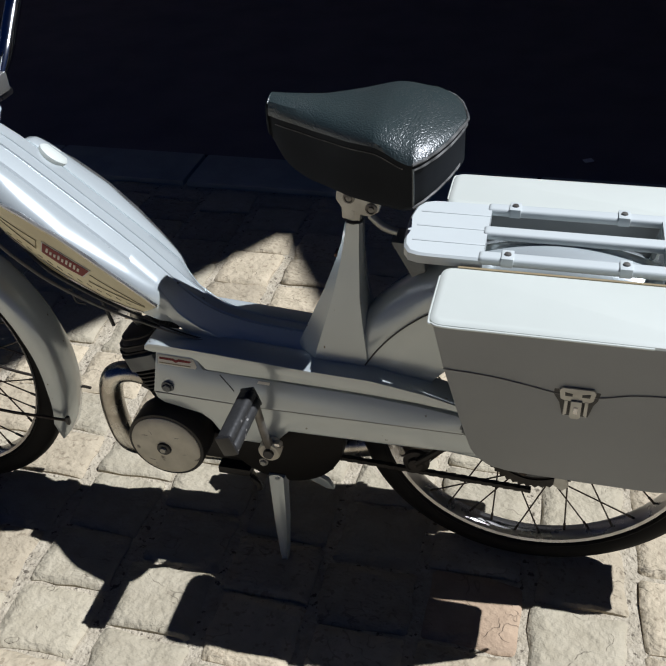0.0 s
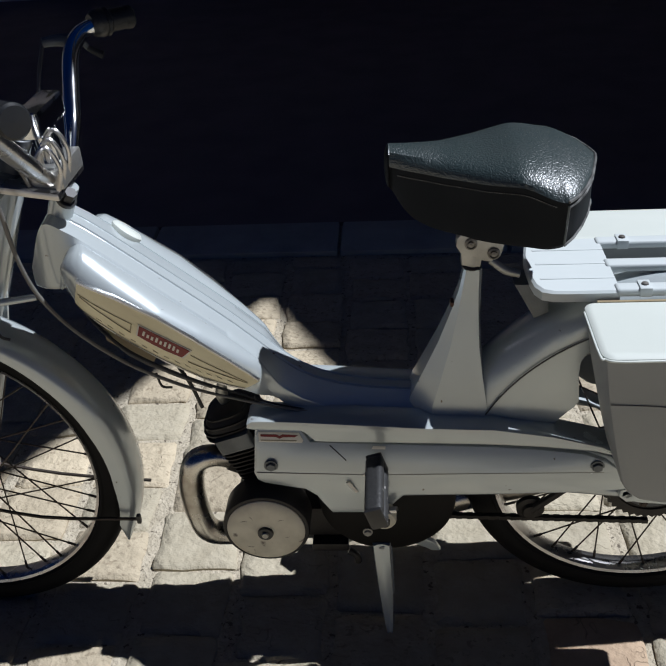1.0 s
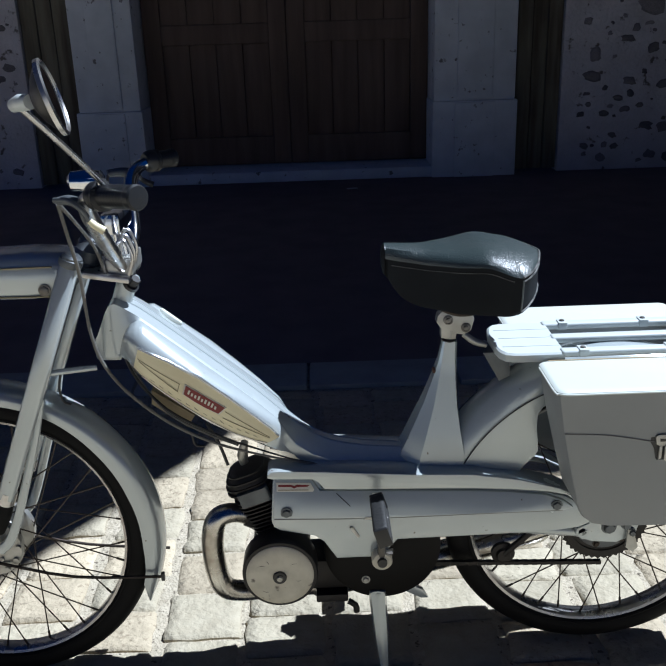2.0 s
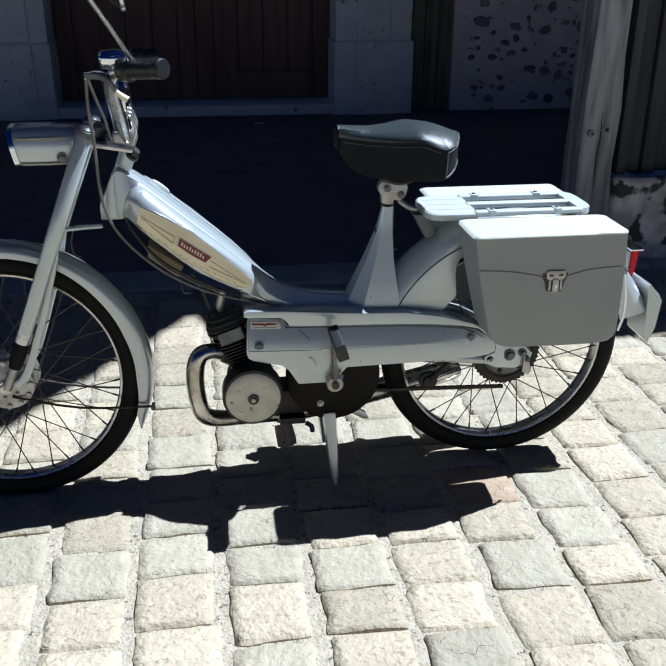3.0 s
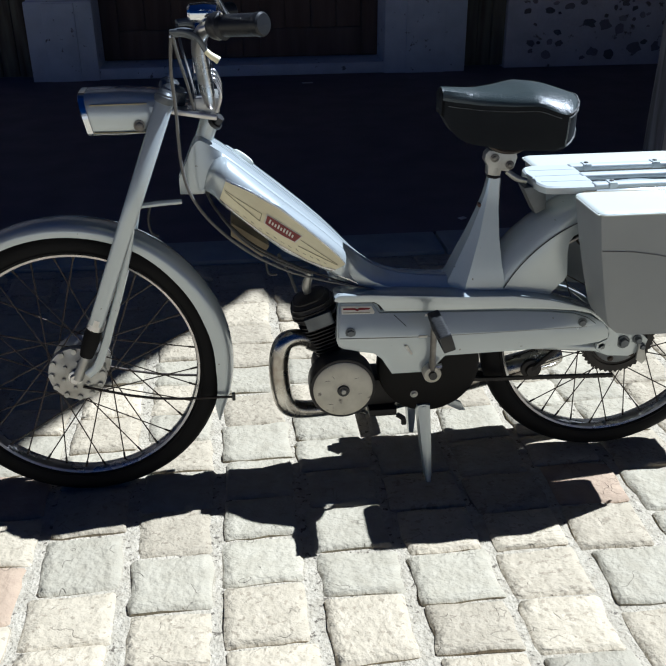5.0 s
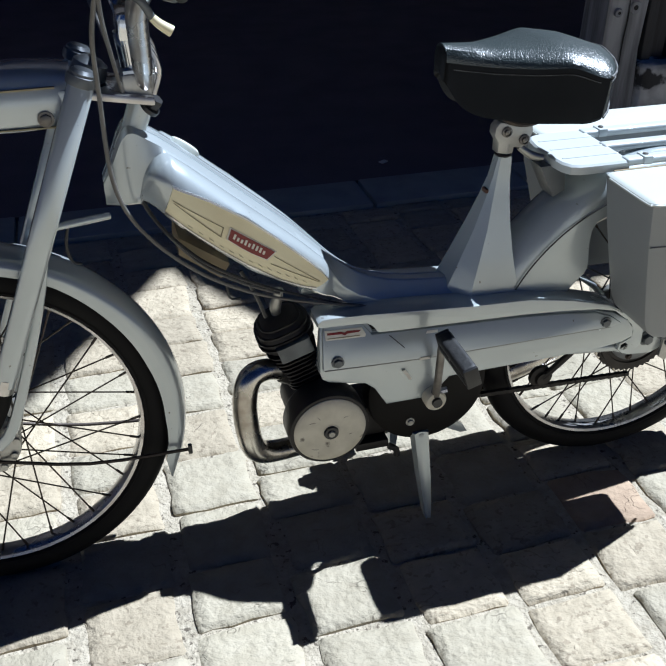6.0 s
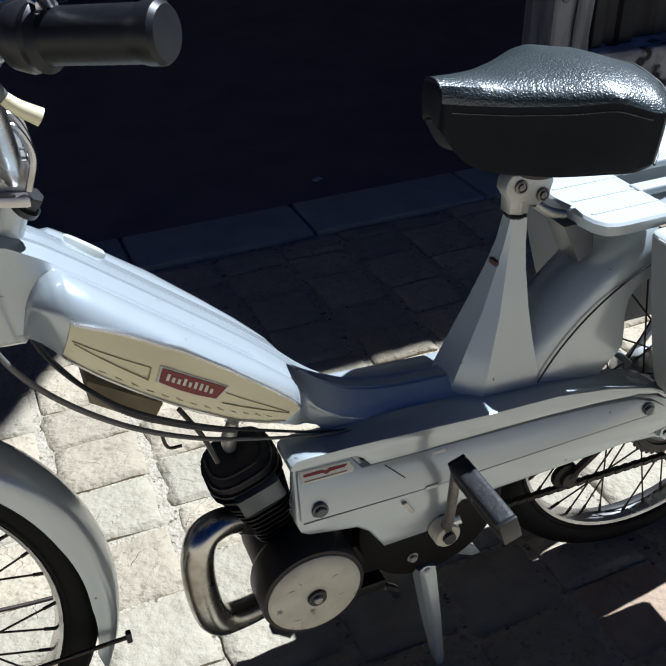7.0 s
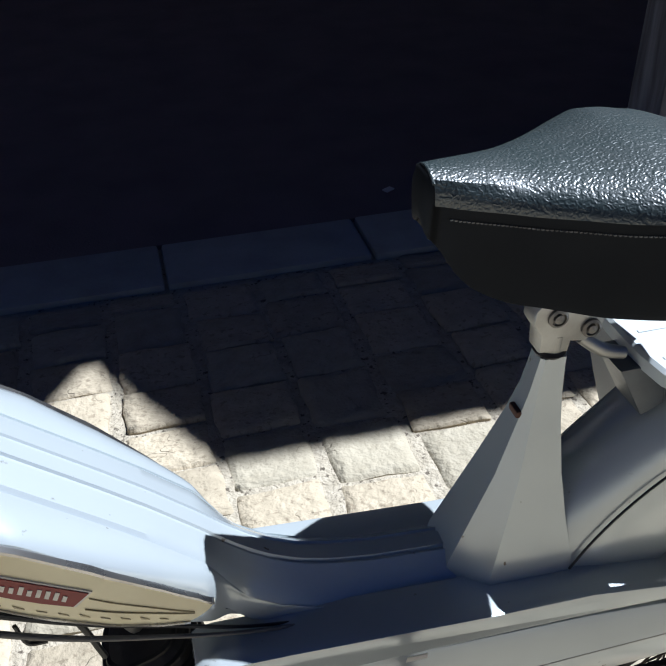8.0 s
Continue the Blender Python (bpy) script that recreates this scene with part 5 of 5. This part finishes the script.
def saddle():
    HALF = [(0.134, 0.018), (0.142, 0.024), (0.16, 0.031), (0.18, 0.038), (0.20, 0.047), (0.23, 0.064), (0.26, 0.083), (0.29, 0.099), (0.32, 0.111), (0.344, 0.1185), (0.356, 0.108), (0.369, 0.088), (0.381, 0.060), (0.389, 0.030), (0.393, 0.004)]
    CROWN = [(0.134, 0.8215), (0.16, 0.8190), (0.2, 0.8160), (0.25, 0.8180), (0.29, 0.8225), (0.32, 0.8215), (0.345, 0.817), (0.37, 0.809), (0.394, 0.801)]
    SKIRT = [(0.134, 0.776), (0.142, 0.757), (0.154, 0.739), (0.168, 0.728), (0.19, 0.719), (0.25, 0.714), (0.33, 0.718), (0.36, 0.732), (0.394, 0.747)]
    OFF = 0.012
    xs = [0.134 + 0.21 * i / 38 for i in range(39)] + [0.348, 0.352, 0.356, 0.361, 0.366, 0.371, 0.376, 0.381, 0.385, 0.389, 0.391, 0.393]

    def edge(x):
        return 0.7875 + 0.011 * min(1.0, (x - 0.344) / 0.049)
    cover, skirt, seam = [], [], []
    for x in xs:
        w = soft_read(HALF, x, 0.008) if x < 0.325 else lerp(HALF, x)
        zt, zb = soft_read(CROWN, x), soft_read(SKIRT, x, 0.008)
        k = max(0.0, min(1.0, (x - 0.29) / 0.054))
        k = k * k * (3 - 2 * k)
        soft = [(0, zt), (0.45 * w, zt - 0.0010), (0.75 * w, zt - 0.0042), (0.92 * w, zt - 0.0108), (0.985 * w, zt - 0.0165), (w, zt - 0.022), (0.99 * w, zt - 0.027), (0.96 * w, (zt + zb) / 2 - 0.01), (0.92 * w, zb + 0.008), (0.86 * w, zb), (0.5 * w, zb + 0.006), (0, zb + 0.008)]
        ze = edge(max(x, 0.344))
        h = zt - ze
        hard = [(0, zt), (0.45 * w, zt - 0.09 * h), (0.75 * w, zt - 0.33 * h), (0.92 * w, zt - 0.66 * h), (0.975 * w, zt - 0.88 * h), (w, ze), (0.99 * w, ze - 0.004), (0.965 * w, (ze + zb) / 2), (0.94 * w, zb + 0.006), (0.90 * w, zb), (0.5 * w, zb + 0.006), (0, zb + 0.008)]
        half = [(a0 + (a1 - a0) * k, z0 + (z1 - z0) * k) for (a0, z0), (a1, z1) in zip(soft, hard)]
        cover.append([(x, OFF + a, z) for a, z in half[5:0:-1]] + [(x, OFF - a, z) for a, z in half[:6]])
        skirt.append([(x, OFF - a, z) for a, z in half[5:]] + [(x, OFF + a, z) for a, z in half[-2:4:-1]])
        seam.append((x, half[6][0], half[6][1]))
    ob = part("saddle", loft(cover, caps=False, closed=False), LEATHER, moped, "black grained vinyl saddle with worn piping", 32)
    under = loft(skirt, caps=False, closed=False)
    front = cover[0] + skirt[0][1:-1]
    loft([[(0.134 - d, OFF + (y - OFF) * k, 0.798 + (z - 0.798) * k) for _, y, z in front] for k, d in ((1.0, 0.0), (0.93, 0.0028), (0.75, 0.0052), (0.4, 0.0066), (0.1, 0.007))], under)
    part("saddle_skirt", under, SKIRTVINYL, ob, "smooth dull black vinyl skirt", 32)
    stitches = bmesh.new()
    for (xa, ya, za), (xb, yb, zb) in zip(seam[2:36], seam[3:37]):
        for u in (0.0, 0.5):
            x, y, z = xa + (xb - xa) * u, ya + (yb - ya) * u, za + (zb - za) * u - 0.004
            block(x - 0.0010, x + 0.0010, OFF - y - 0.0008, OFF - y + 0.0008, z - 0.0005, z + 0.0005, 0.0, stitches)
    tagged(part("stitching", stitches, PIPING, ob), "row of small pale stitches", kind="stuff")
    tail = [0.344, 0.350, 0.356, 0.3625, 0.369, 0.375, 0.381, 0.385, 0.389]

    def back(grow, dz, top):
        near = [(x, OFF - lerp(HALF, x) * grow, (edge(x) if top else lerp(SKIRT, x)) + dz) for x in tail]
        return near + [(0.3945 * (0.5 + 0.5 * grow), OFF, (edge(0.393) if top else 0.747) + dz)] + [(x, 2 * OFF - y, z) for x, y, z in near[::-1]]
    part("piping", tube(back(1.004, 0.002, True), 0.0019, 8, 2), PIPING, ob, "worn pale piping round the back")
    part("piping", tube(back(0.995, -0.0055, True), 0.0016, 8, 2), PIPING, ob)
    part("lower_piping", tube(back(0.955, 0.005, False), 0.0016, 8, 2), PIPING, ob)
    for s in (-1, 1):
        part("corner_seam", tube([(0.3445, OFF + s * 0.1175, 0.784), (0.3445, OFF + s * 0.1145, 0.755), (0.344, OFF + s * 0.111, 0.730)], 0.0014, 6, 3), LEATHER, ob)
    nose = [(0.1335, OFF + y * 0.8, 0.8210 - 14 * y * y) for y in (-0.0215, -0.012, 0.0, 0.012, 0.0215)]
    part("nose_piping", tube(nose, 0.0012, 8, 3), LEATHER, ob)
    part("spring_frame", tube([(0.21, -0.02, 0.730), (0.24, -0.024, 0.708), (0.28, -0.02, 0.703), (0.32, -0.03, 0.728)], 0.005, 8), SPOKE, ob)
    part("spring_frame", tube([(0.21, 0.02, 0.730), (0.24, 0.024, 0.708), (0.28, 0.02, 0.703), (0.32, 0.03, 0.728)], 0.005, 8), SPOKE, ob)
    return ob


saddle()


def rack():
    # pale pressed front plate with lengthwise ridges, then three rails to the rear
    plan = [(0.430, -0.066), (0.36, -0.066), (0.344, -0.065), (0.331, -0.060), (0.323, -0.046), (0.319, -0.018), (0.318, 0.010), (0.319, 0.038), (0.323, 0.066), (0.331, 0.080), (0.344, 0.085), (0.36, 0.086), (0.430, 0.086)]
    def level(z, k):
        return [(x + (k if x < 0.42 else 0), y + (k if y < 0 else -k) * (1 if abs(y - 0.01) > 0.05 else 0), z) for x, y in plan]
    bm = loft([level(0.6265, 0.003), level(0.628, 0.0), level(0.640, 0.0), level(0.643, 0.003)])
    ob = part("luggage_rack", bm, RACKPAINT, moped, "pale blue-grey luggage rack with three rails", 30)
    def rack_end():
        ring = [(0.660, -0.064), (0.678, -0.060), (0.690, -0.046), (0.694, -0.02), (0.694, 0.04), (0.690, 0.066), (0.678, 0.080), (0.660, 0.084)]
        return loft([[(x, y, z) for x, y in ring] for z in (0.630, 0.6448)])
    for y in (-0.030, 0.010, 0.050):
        part("plate_ridge", block(0.332, 0.43, y - 0.002, y + 0.002, 0.640, 0.6438, 0.0006), RACKPAINT, ob)
    for y0, y1 in ((-0.0665, -0.046), (-0.001, 0.021), (0.066, 0.0865)):
        part("rack_rail", block(0.424, 0.668, y0, y1, 0.633, 0.6455, 0.0058, None, 4), RACKPAINT, ob)
    part("rack_end", rack_end(), RACKPAINT, ob)
    for y in (-0.0563, 0.0763):
        for x in (0.462, 0.61):
            clip = part("rack_clip", block(x - 0.008, x + 0.008, y - 0.0118, y + 0.0118, 0.634, 0.6475, 0.0015), RACKPAINT, ob)
            part("clip_rivet", revolve([(0.005, 0.0), (0.004, 0.002), (0.0001, 0.0026)], (x, y, 0.6475), 10, (0, 0, 1)), STEEL, clip)
    for s in (-0.05, 0.07):
        part("rack_strut", tube([(0.665, s, 0.636), (0.65, s * 1.3, 0.50), (0.60, s * 1.3, 0.36), (0.545, s * 1.2, 0.30)], 0.006, 8), PAINT, ob)
    return ob


rack()


def pannier(name, side, dx, z_lid, label):
    """A hard leatherette case: tapered body, flap line, lid paled for sunlight, with piping, clasp."""
    thing = empty(name, label, "pannier", "pannier cases on the rack")
    yi, yo = side * 0.074, side * 0.200
    if side > 0:
        yi, yo = 0.088, 0.187

    def face(y, k):
        pts = [(0.3845 + k, 0.6325), (0.386 + k, 0.622), (0.398 + k, 0.560), (0.420 + k, 0.470), (0.436 + k, 0.412), (0.446 + k, 0.393), (0.462 + k, 0.380), (0.486 + k, 0.3745), (0.60, 0.372), (0.69 - k, 0.372), (0.714 - k, 0.376), (0.727 - k, 0.387), (0.731 - k, 0.402), (0.727 - k, 0.47), (0.720 - k, 0.56), (0.712 - k, 0.622), (0.711 - k, 0.6325)]
        out = []
        for x, z in pts:
            t = (0.622 - z) / 0.25
            out.append((x + dx, y - side * 0.030 * t if abs(y) > 0.12 else y, z + z_lid - 0.622))
        return out
    s = side
    rings = [face(yi, 0.006), face(yi + s * 0.004, 0.0), face(yo - s * 0.008, 0.0), face(yo - s * 0.002, 0.002), face(yo, 0.007)]
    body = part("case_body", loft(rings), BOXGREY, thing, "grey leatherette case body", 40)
    z0 = z_lid
    xa, xb, ya, yb = 0.380 + dx, 0.714 + dx, min(yi, yo + s * 0.0035), max(yi, yo + s * 0.0035)

    def lid_ring(z, k):
        out = []
        r = 0.016
        for cx, cy, a0 in ((xb - r, yb - r, 0), (xa + r, yb - r, 90), (xa + r, ya + r, 180), (xb - r, ya + r, 270)):
            for j in range(5):
                t = radians(a0 + 22.5 * j)
                out.append((cx + (r - k) * math.cos(t), cy + (r - k) * math.sin(t), z))
        return out
    lid = part("case_lid", loft([lid_ring(z0 + 0.0095, 0.002), lid_ring(z0 + 0.0105, 0.0), lid_ring(z0 + 0.0135, 0.0008), lid_ring(z0 + 0.0155, 0.004), lid_ring(z0 + 0.0165, 0.009)]), LID, thing, "leatherette case lid painted paler for sunlight", 40)
    part("lid_piping", tube([(0.640 + dx, yo + s * 0.004, z0 + 0.0115), (0.46 + dx, yo + s * 0.004, z0 + 0.0115), (0.400 + dx, yo + s * 0.004, z0 + 0.0115), (0.3845 + dx, yo - s * 0.001, z0 + 0.0115), (0.3795 + dx, yo - s * 0.012, z0 + 0.0115), (0.3795 + dx, yi + s * 0.02, z0 + 0.0115)], 0.0016, 8, 6), LID, lid, "pale lid piping")
    # flap line across the outer face, dipping to the clasp
    def outer(x, z):
        return (x + dx, yo - s * 0.030 * (0.622 - z) / 0.25 + s * 0.0008, z + z_lid - 0.622)
    part("flap_seam", tube([outer(0.400, 0.561), outer(0.46, 0.557), outer(0.51, 0.548), outer(0.545, 0.541), outer(0.59, 0.541), outer(0.63, 0.552), outer(0.68, 0.557), outer(0.719, 0.557)], 0.0009, 6, 4), SEAM, body, "flap seam")
    yk = yo - s * 0.030 * 0.34
    def plate(n, pts, a, b, m, parent, lab=""):
        return part(n, slab([(0.5655 + (x - 0.5655) * 0.74 + dx, z + z_lid - 0.622) for x, z in pts], yk + s * a, yk + s * b, 0.0008), m, parent, lab)
    back = plate("clasp_backing", [(0.527, 0.556), (0.531, 0.573), (0.551, 0.587), (0.580, 0.587), (0.601, 0.574), (0.603, 0.550), (0.600, 0.536), (0.594, 0.528), (0.588, 0.508), (0.545, 0.508), (0.538, 0.528), (0.528, 0.540)], -0.014, 0.0015, BLACK, thing, "black leather clasp backing")
    top = plate("clasp_plate", [(0.536, 0.551), (0.541, 0.555), (0.591, 0.555), (0.595, 0.550), (0.592, 0.538), (0.585, 0.535), (0.547, 0.535), (0.539, 0.538)], 0.001, 0.006, ALU, back, "worn metal clasp")
    plate("clasp_slot", [(0.545, 0.549), (0.558, 0.547), (0.558, 0.543), (0.546, 0.543)], 0.005, 0.0066, BLACK, top)
    plate("clasp_slot", [(0.573, 0.547), (0.587, 0.549), (0.586, 0.543), (0.573, 0.543)], 0.005, 0.0066, BLACK, top)
    plate("clasp_hasp", [(0.546, 0.536), (0.552, 0.536), (0.552, 0.514), (0.546, 0.511)], -0.004, 0.0065, ALU, back)
    plate("clasp_hasp", [(0.579, 0.536), (0.585, 0.536), (0.585, 0.511), (0.579, 0.514)], -0.004, 0.0065, ALU, back)
    plate("clasp_lock", [(0.5565, 0.537), (0.5745, 0.537), (0.5745, 0.512), (0.571, 0.509), (0.560, 0.509), (0.5565, 0.512)], -0.004, 0.0085, ALU, back)
    plate("clasp_key", [(0.562, 0.528), (0.569, 0.528), (0.569, 0.518), (0.562, 0.518)], 0.008, 0.0098, RIMCHROME, back)
    part("lid_hinge", block(0.40 + dx, 0.70 + dx, min(yi, yi - s * 0.004), max(yi, yi - s * 0.004), z0 + 0.006, z0 + 0.0145), BRASS, lid, "thin brass lid hinge")
    return thing


pannier("pannier", -1, 0.0, 0.6175, "grey leatherette pannier case with a sun-paled lid and metal clasp")
pannier("pannier", 1, -0.018, 0.6215, "pannier case with a sun-paled lid on the far side of the rack")


# ---- paving and rubble, piece by piece ----
def paver_mesh(seed):
    """A split-faced paving stone, one unit across, with an uneven top and worn arrises."""
    bm = bmesh.new()
    STEPS = (-0.5, -0.462, -0.33, -0.11, 0.11, 0.33, 0.462, 0.5)
    n = len(STEPS)
    grid = []
    off = Vector((seed * 3.7, seed * 1.3, 0))
    for i in range(n):
        row = []
        for j in range(n):
            u, v = STEPS[i], STEPS[j]
            edge = max(abs(u), abs(v)) > 0.49
            corner = abs(u) > 0.49 and abs(v) > 0.49
            x, y = u * (0.975 if not corner else 0.95), v * (0.975 if not corner else 0.95)
            d = noise.noise_vector(Vector((u, v, 0)) * 2.2 + off)
            e0 = noise.noise_vector(Vector((u, v, 1.7)) * 7.0 + off)
            x += d.x * 0.040 + (e0.x * 0.032 if edge else 0)
            y += d.y * 0.040 + (e0.y * 0.032 if edge else 0)
            e = noise.noise_vector(Vector((u, v, 0.4)) * 6.5 + off)
            z = -0.0015 + d.z * 0.0045 + e.z * 0.0030 - (0.0055 if edge else 0.0) - (0.003 if corner else 0)
            row.append(bm.verts.new((x, y, z)))
        grid.append(row)
    for i in range(n - 1):
        for j in range(n - 1):
            bm.faces.new((grid[i][j], grid[i + 1][j], grid[i + 1][j + 1], grid[i][j + 1]))
    border = [grid[i][0] for i in range(n)] + [grid[n - 1][j] for j in range(1, n)] + [grid[i][n - 1] for i in range(n - 2, -1, -1)] + [grid[0][j] for j in range(n - 2, 0, -1)]
    low = [bm.verts.new((v.co.x * 1.02, v.co.y * 1.02, -0.05)) for v in border]
    for i in range(len(border)):
        j = (i + 1) % len(border)
        bm.faces.new((border[j], border[i], low[i], low[j]))
    bmesh.ops.recalc_face_normals(bm, faces=bm.faces)
    me = bpy.data.meshes.new("paving_stone")
    bm.to_mesh(me)
    bm.free()
    me.polygons.foreach_set("use_smooth", [True] * len(me.polygons))
    me.set_sharp_from_angle(angle=radians(40))
    return me


def paving():
    rnd = random.Random(11)
    kinds = {}
    for key, material in (("a", STONE), ("b", STONEGREY), ("c", STONEPINK)):
        kinds[key] = []
        for s in range(7):
            me = paver_mesh(s + 10 * ord(key))
            me.materials.append(material)
            kinds[key].append(me)
    rest = []
    for i in range(-16, 34):
        x0 = -1.395 + 0.1755 * i
        near = 0 <= i < 17
        y = -4.2 + rnd.uniform(0, 0.1)
        while y < 1.24:
            h = rnd.uniform(0.118, 0.165)
            if y + h > 1.245:
                h = max(0.06, 1.245 - y)
            yc = y + h / 2
            w = 0.156 + rnd.uniform(-0.008, 0.008)
            xc = x0 + 0.0877 + rnd.uniform(-0.005, 0.005) - 0.028 * (yc - 0.4) * 0.5
            key = "a" if rnd.random() < 0.60 else ("b" if rnd.random() < 0.97 else "c")
            for px, py in ((-0.734, -0.319), (0.416, -0.176)):
                if abs(xc - px) < 0.088 and abs(yc - py) < 0.07:
                    key = "c"
            m = Matrix.Translation((xc, yc, rnd.uniform(-0.003, 0.003))) @ Matrix.Rotation(radians(rnd.uniform(-2.5, 2.5)), 4, "Z") @ Matrix.Rotation(radians(rnd.uniform(-1.2, 1.2)), 4, "X") @ Matrix.Diagonal((w, h - 0.003, 1, 1))
            if near and yc > -0.95:
                st = new("paving_stone", rnd.choice(kinds[key]))
                st.parent = ground
                st.matrix_local = m
            else:
                rest.append((rnd.choice(kinds["a"]), m))
            y += h
    verts, faces = [], []
    for me, m in rest:
        k = len(verts)
        verts += [m @ v.co for v in me.vertices]
        faces += [[k + i for i in p.vertices] for p in me.polygons]
    me = bpy.data.meshes.new("outer_paving")
    me.from_pydata(verts, [], faces)
    me.materials.append(STONE)
    ob = new("outer_paving", me)
    ob.parent = ground
    tagged(ob, "paving stones farther along the lane", kind="stuff")


paving()


def kerb():
    rnd = random.Random(3)
    base = structure(finish("kerb", block(-14, 14, 1.262, 1.472, -0.10, -0.012), MORTAR), "flush granite kerb between paving and asphalt", "kerb")
    x = -4.0
    while x < 4.5:
        w = rnd.uniform(0.5, 0.68)
        bm = block(x + 0.004, x + w - 0.004, 1.262 + rnd.uniform(0, 0.008), 1.472, -0.05, 0.008 + rnd.uniform(-0.004, 0.004), 0.010)
        part("kerb_stone", bm, KERB, base)
        x += w


kerb()


def rubble(wall, x0, x1, z1, seed, count):
    rnd = random.Random(seed)
    kinds = []
    for s in range(14):
        bm = bmesh.new()
        bmesh.ops.create_icosphere(bm, subdivisions=2, radius=1.0)
        for v in bm.verts:
            c = v.co.copy()
            k = 1 + 0.5 * noise.noise(c * 1.5 + Vector((s * 5.1 + seed, 0, 0))) + 0.4 * noise.noise(c * 3.0 + Vector((0, s * 3.3, seed)))
            box = max(abs(c.x), abs(c.z), 0.78)
            v.co = Vector((c.x * k * 0.85 / box, c.y, c.z * k * 0.85 / box))
        me = bpy.data.meshes.new("rubble_stone")
        bm.to_mesh(me)
        bm.free()
        me.materials.append(RUBBLE)
        me.polygons.foreach_set("use_smooth", [True] * len(me.polygons))
        kinds.append(me)
    placed = []
    tries = 0
    while len(placed) < count and tries < 4000:
        tries += 1
        x, z = rnd.uniform(x0, x1), rnd.uniform(0.06, z1)
        r = rnd.choice((0.012, 0.017, 0.022, 0.026, 0.03, 0.035, 0.04, 0.05, 0.066)) * (0.75 + 0.4 * z)
        if any((x - a) ** 2 + (z - b) ** 2 < (r + c) ** 2 * 1.15 for a, b, c in placed):
            continue
        placed.append((x, z, r))
        st = new("rubble_stone", rnd.choice(kinds))
        st.parent = wall
        st.matrix_local = Matrix.Translation((x, 5.104, z)) @ Matrix.Rotation(radians(rnd.uniform(-25, 25)), 4, "Y") @ Matrix.Diagonal((r * rnd.uniform(0.85, 1.4), rnd.uniform(0.008, 0.02), r * rnd.uniform(0.6, 1.05), 1))


rubble(wall_right, 1.98, 3.6, 1.6, 2, 150)
rubble(wall_left, -3.4, -2.12, 1.6, 6, 100)


def scraps():
    """Small pale litter lying on the dark asphalt."""
    for x, y, w, h, a in ((0.265, 4.66, 0.075, 0.03, 8), (0.623, 1.605, 0.03, 0.02, 30)):
        bm = block(-w / 2, w / 2, -h / 2, h / 2, 0.0, 0.004, 0.001)
        for v in bm.verts:
            v.co.z += 0.006 * abs(v.co.x) / w
        ob = tagged(finish("paper_scrap", bm, WHITE), "small crumpled scrap of pale paper on the dark asphalt", "litter")
        ob.matrix_basis = Matrix.Translation((x, y, 0.0042)) @ Matrix.Rotation(radians(a), 4, "Z")


scraps()
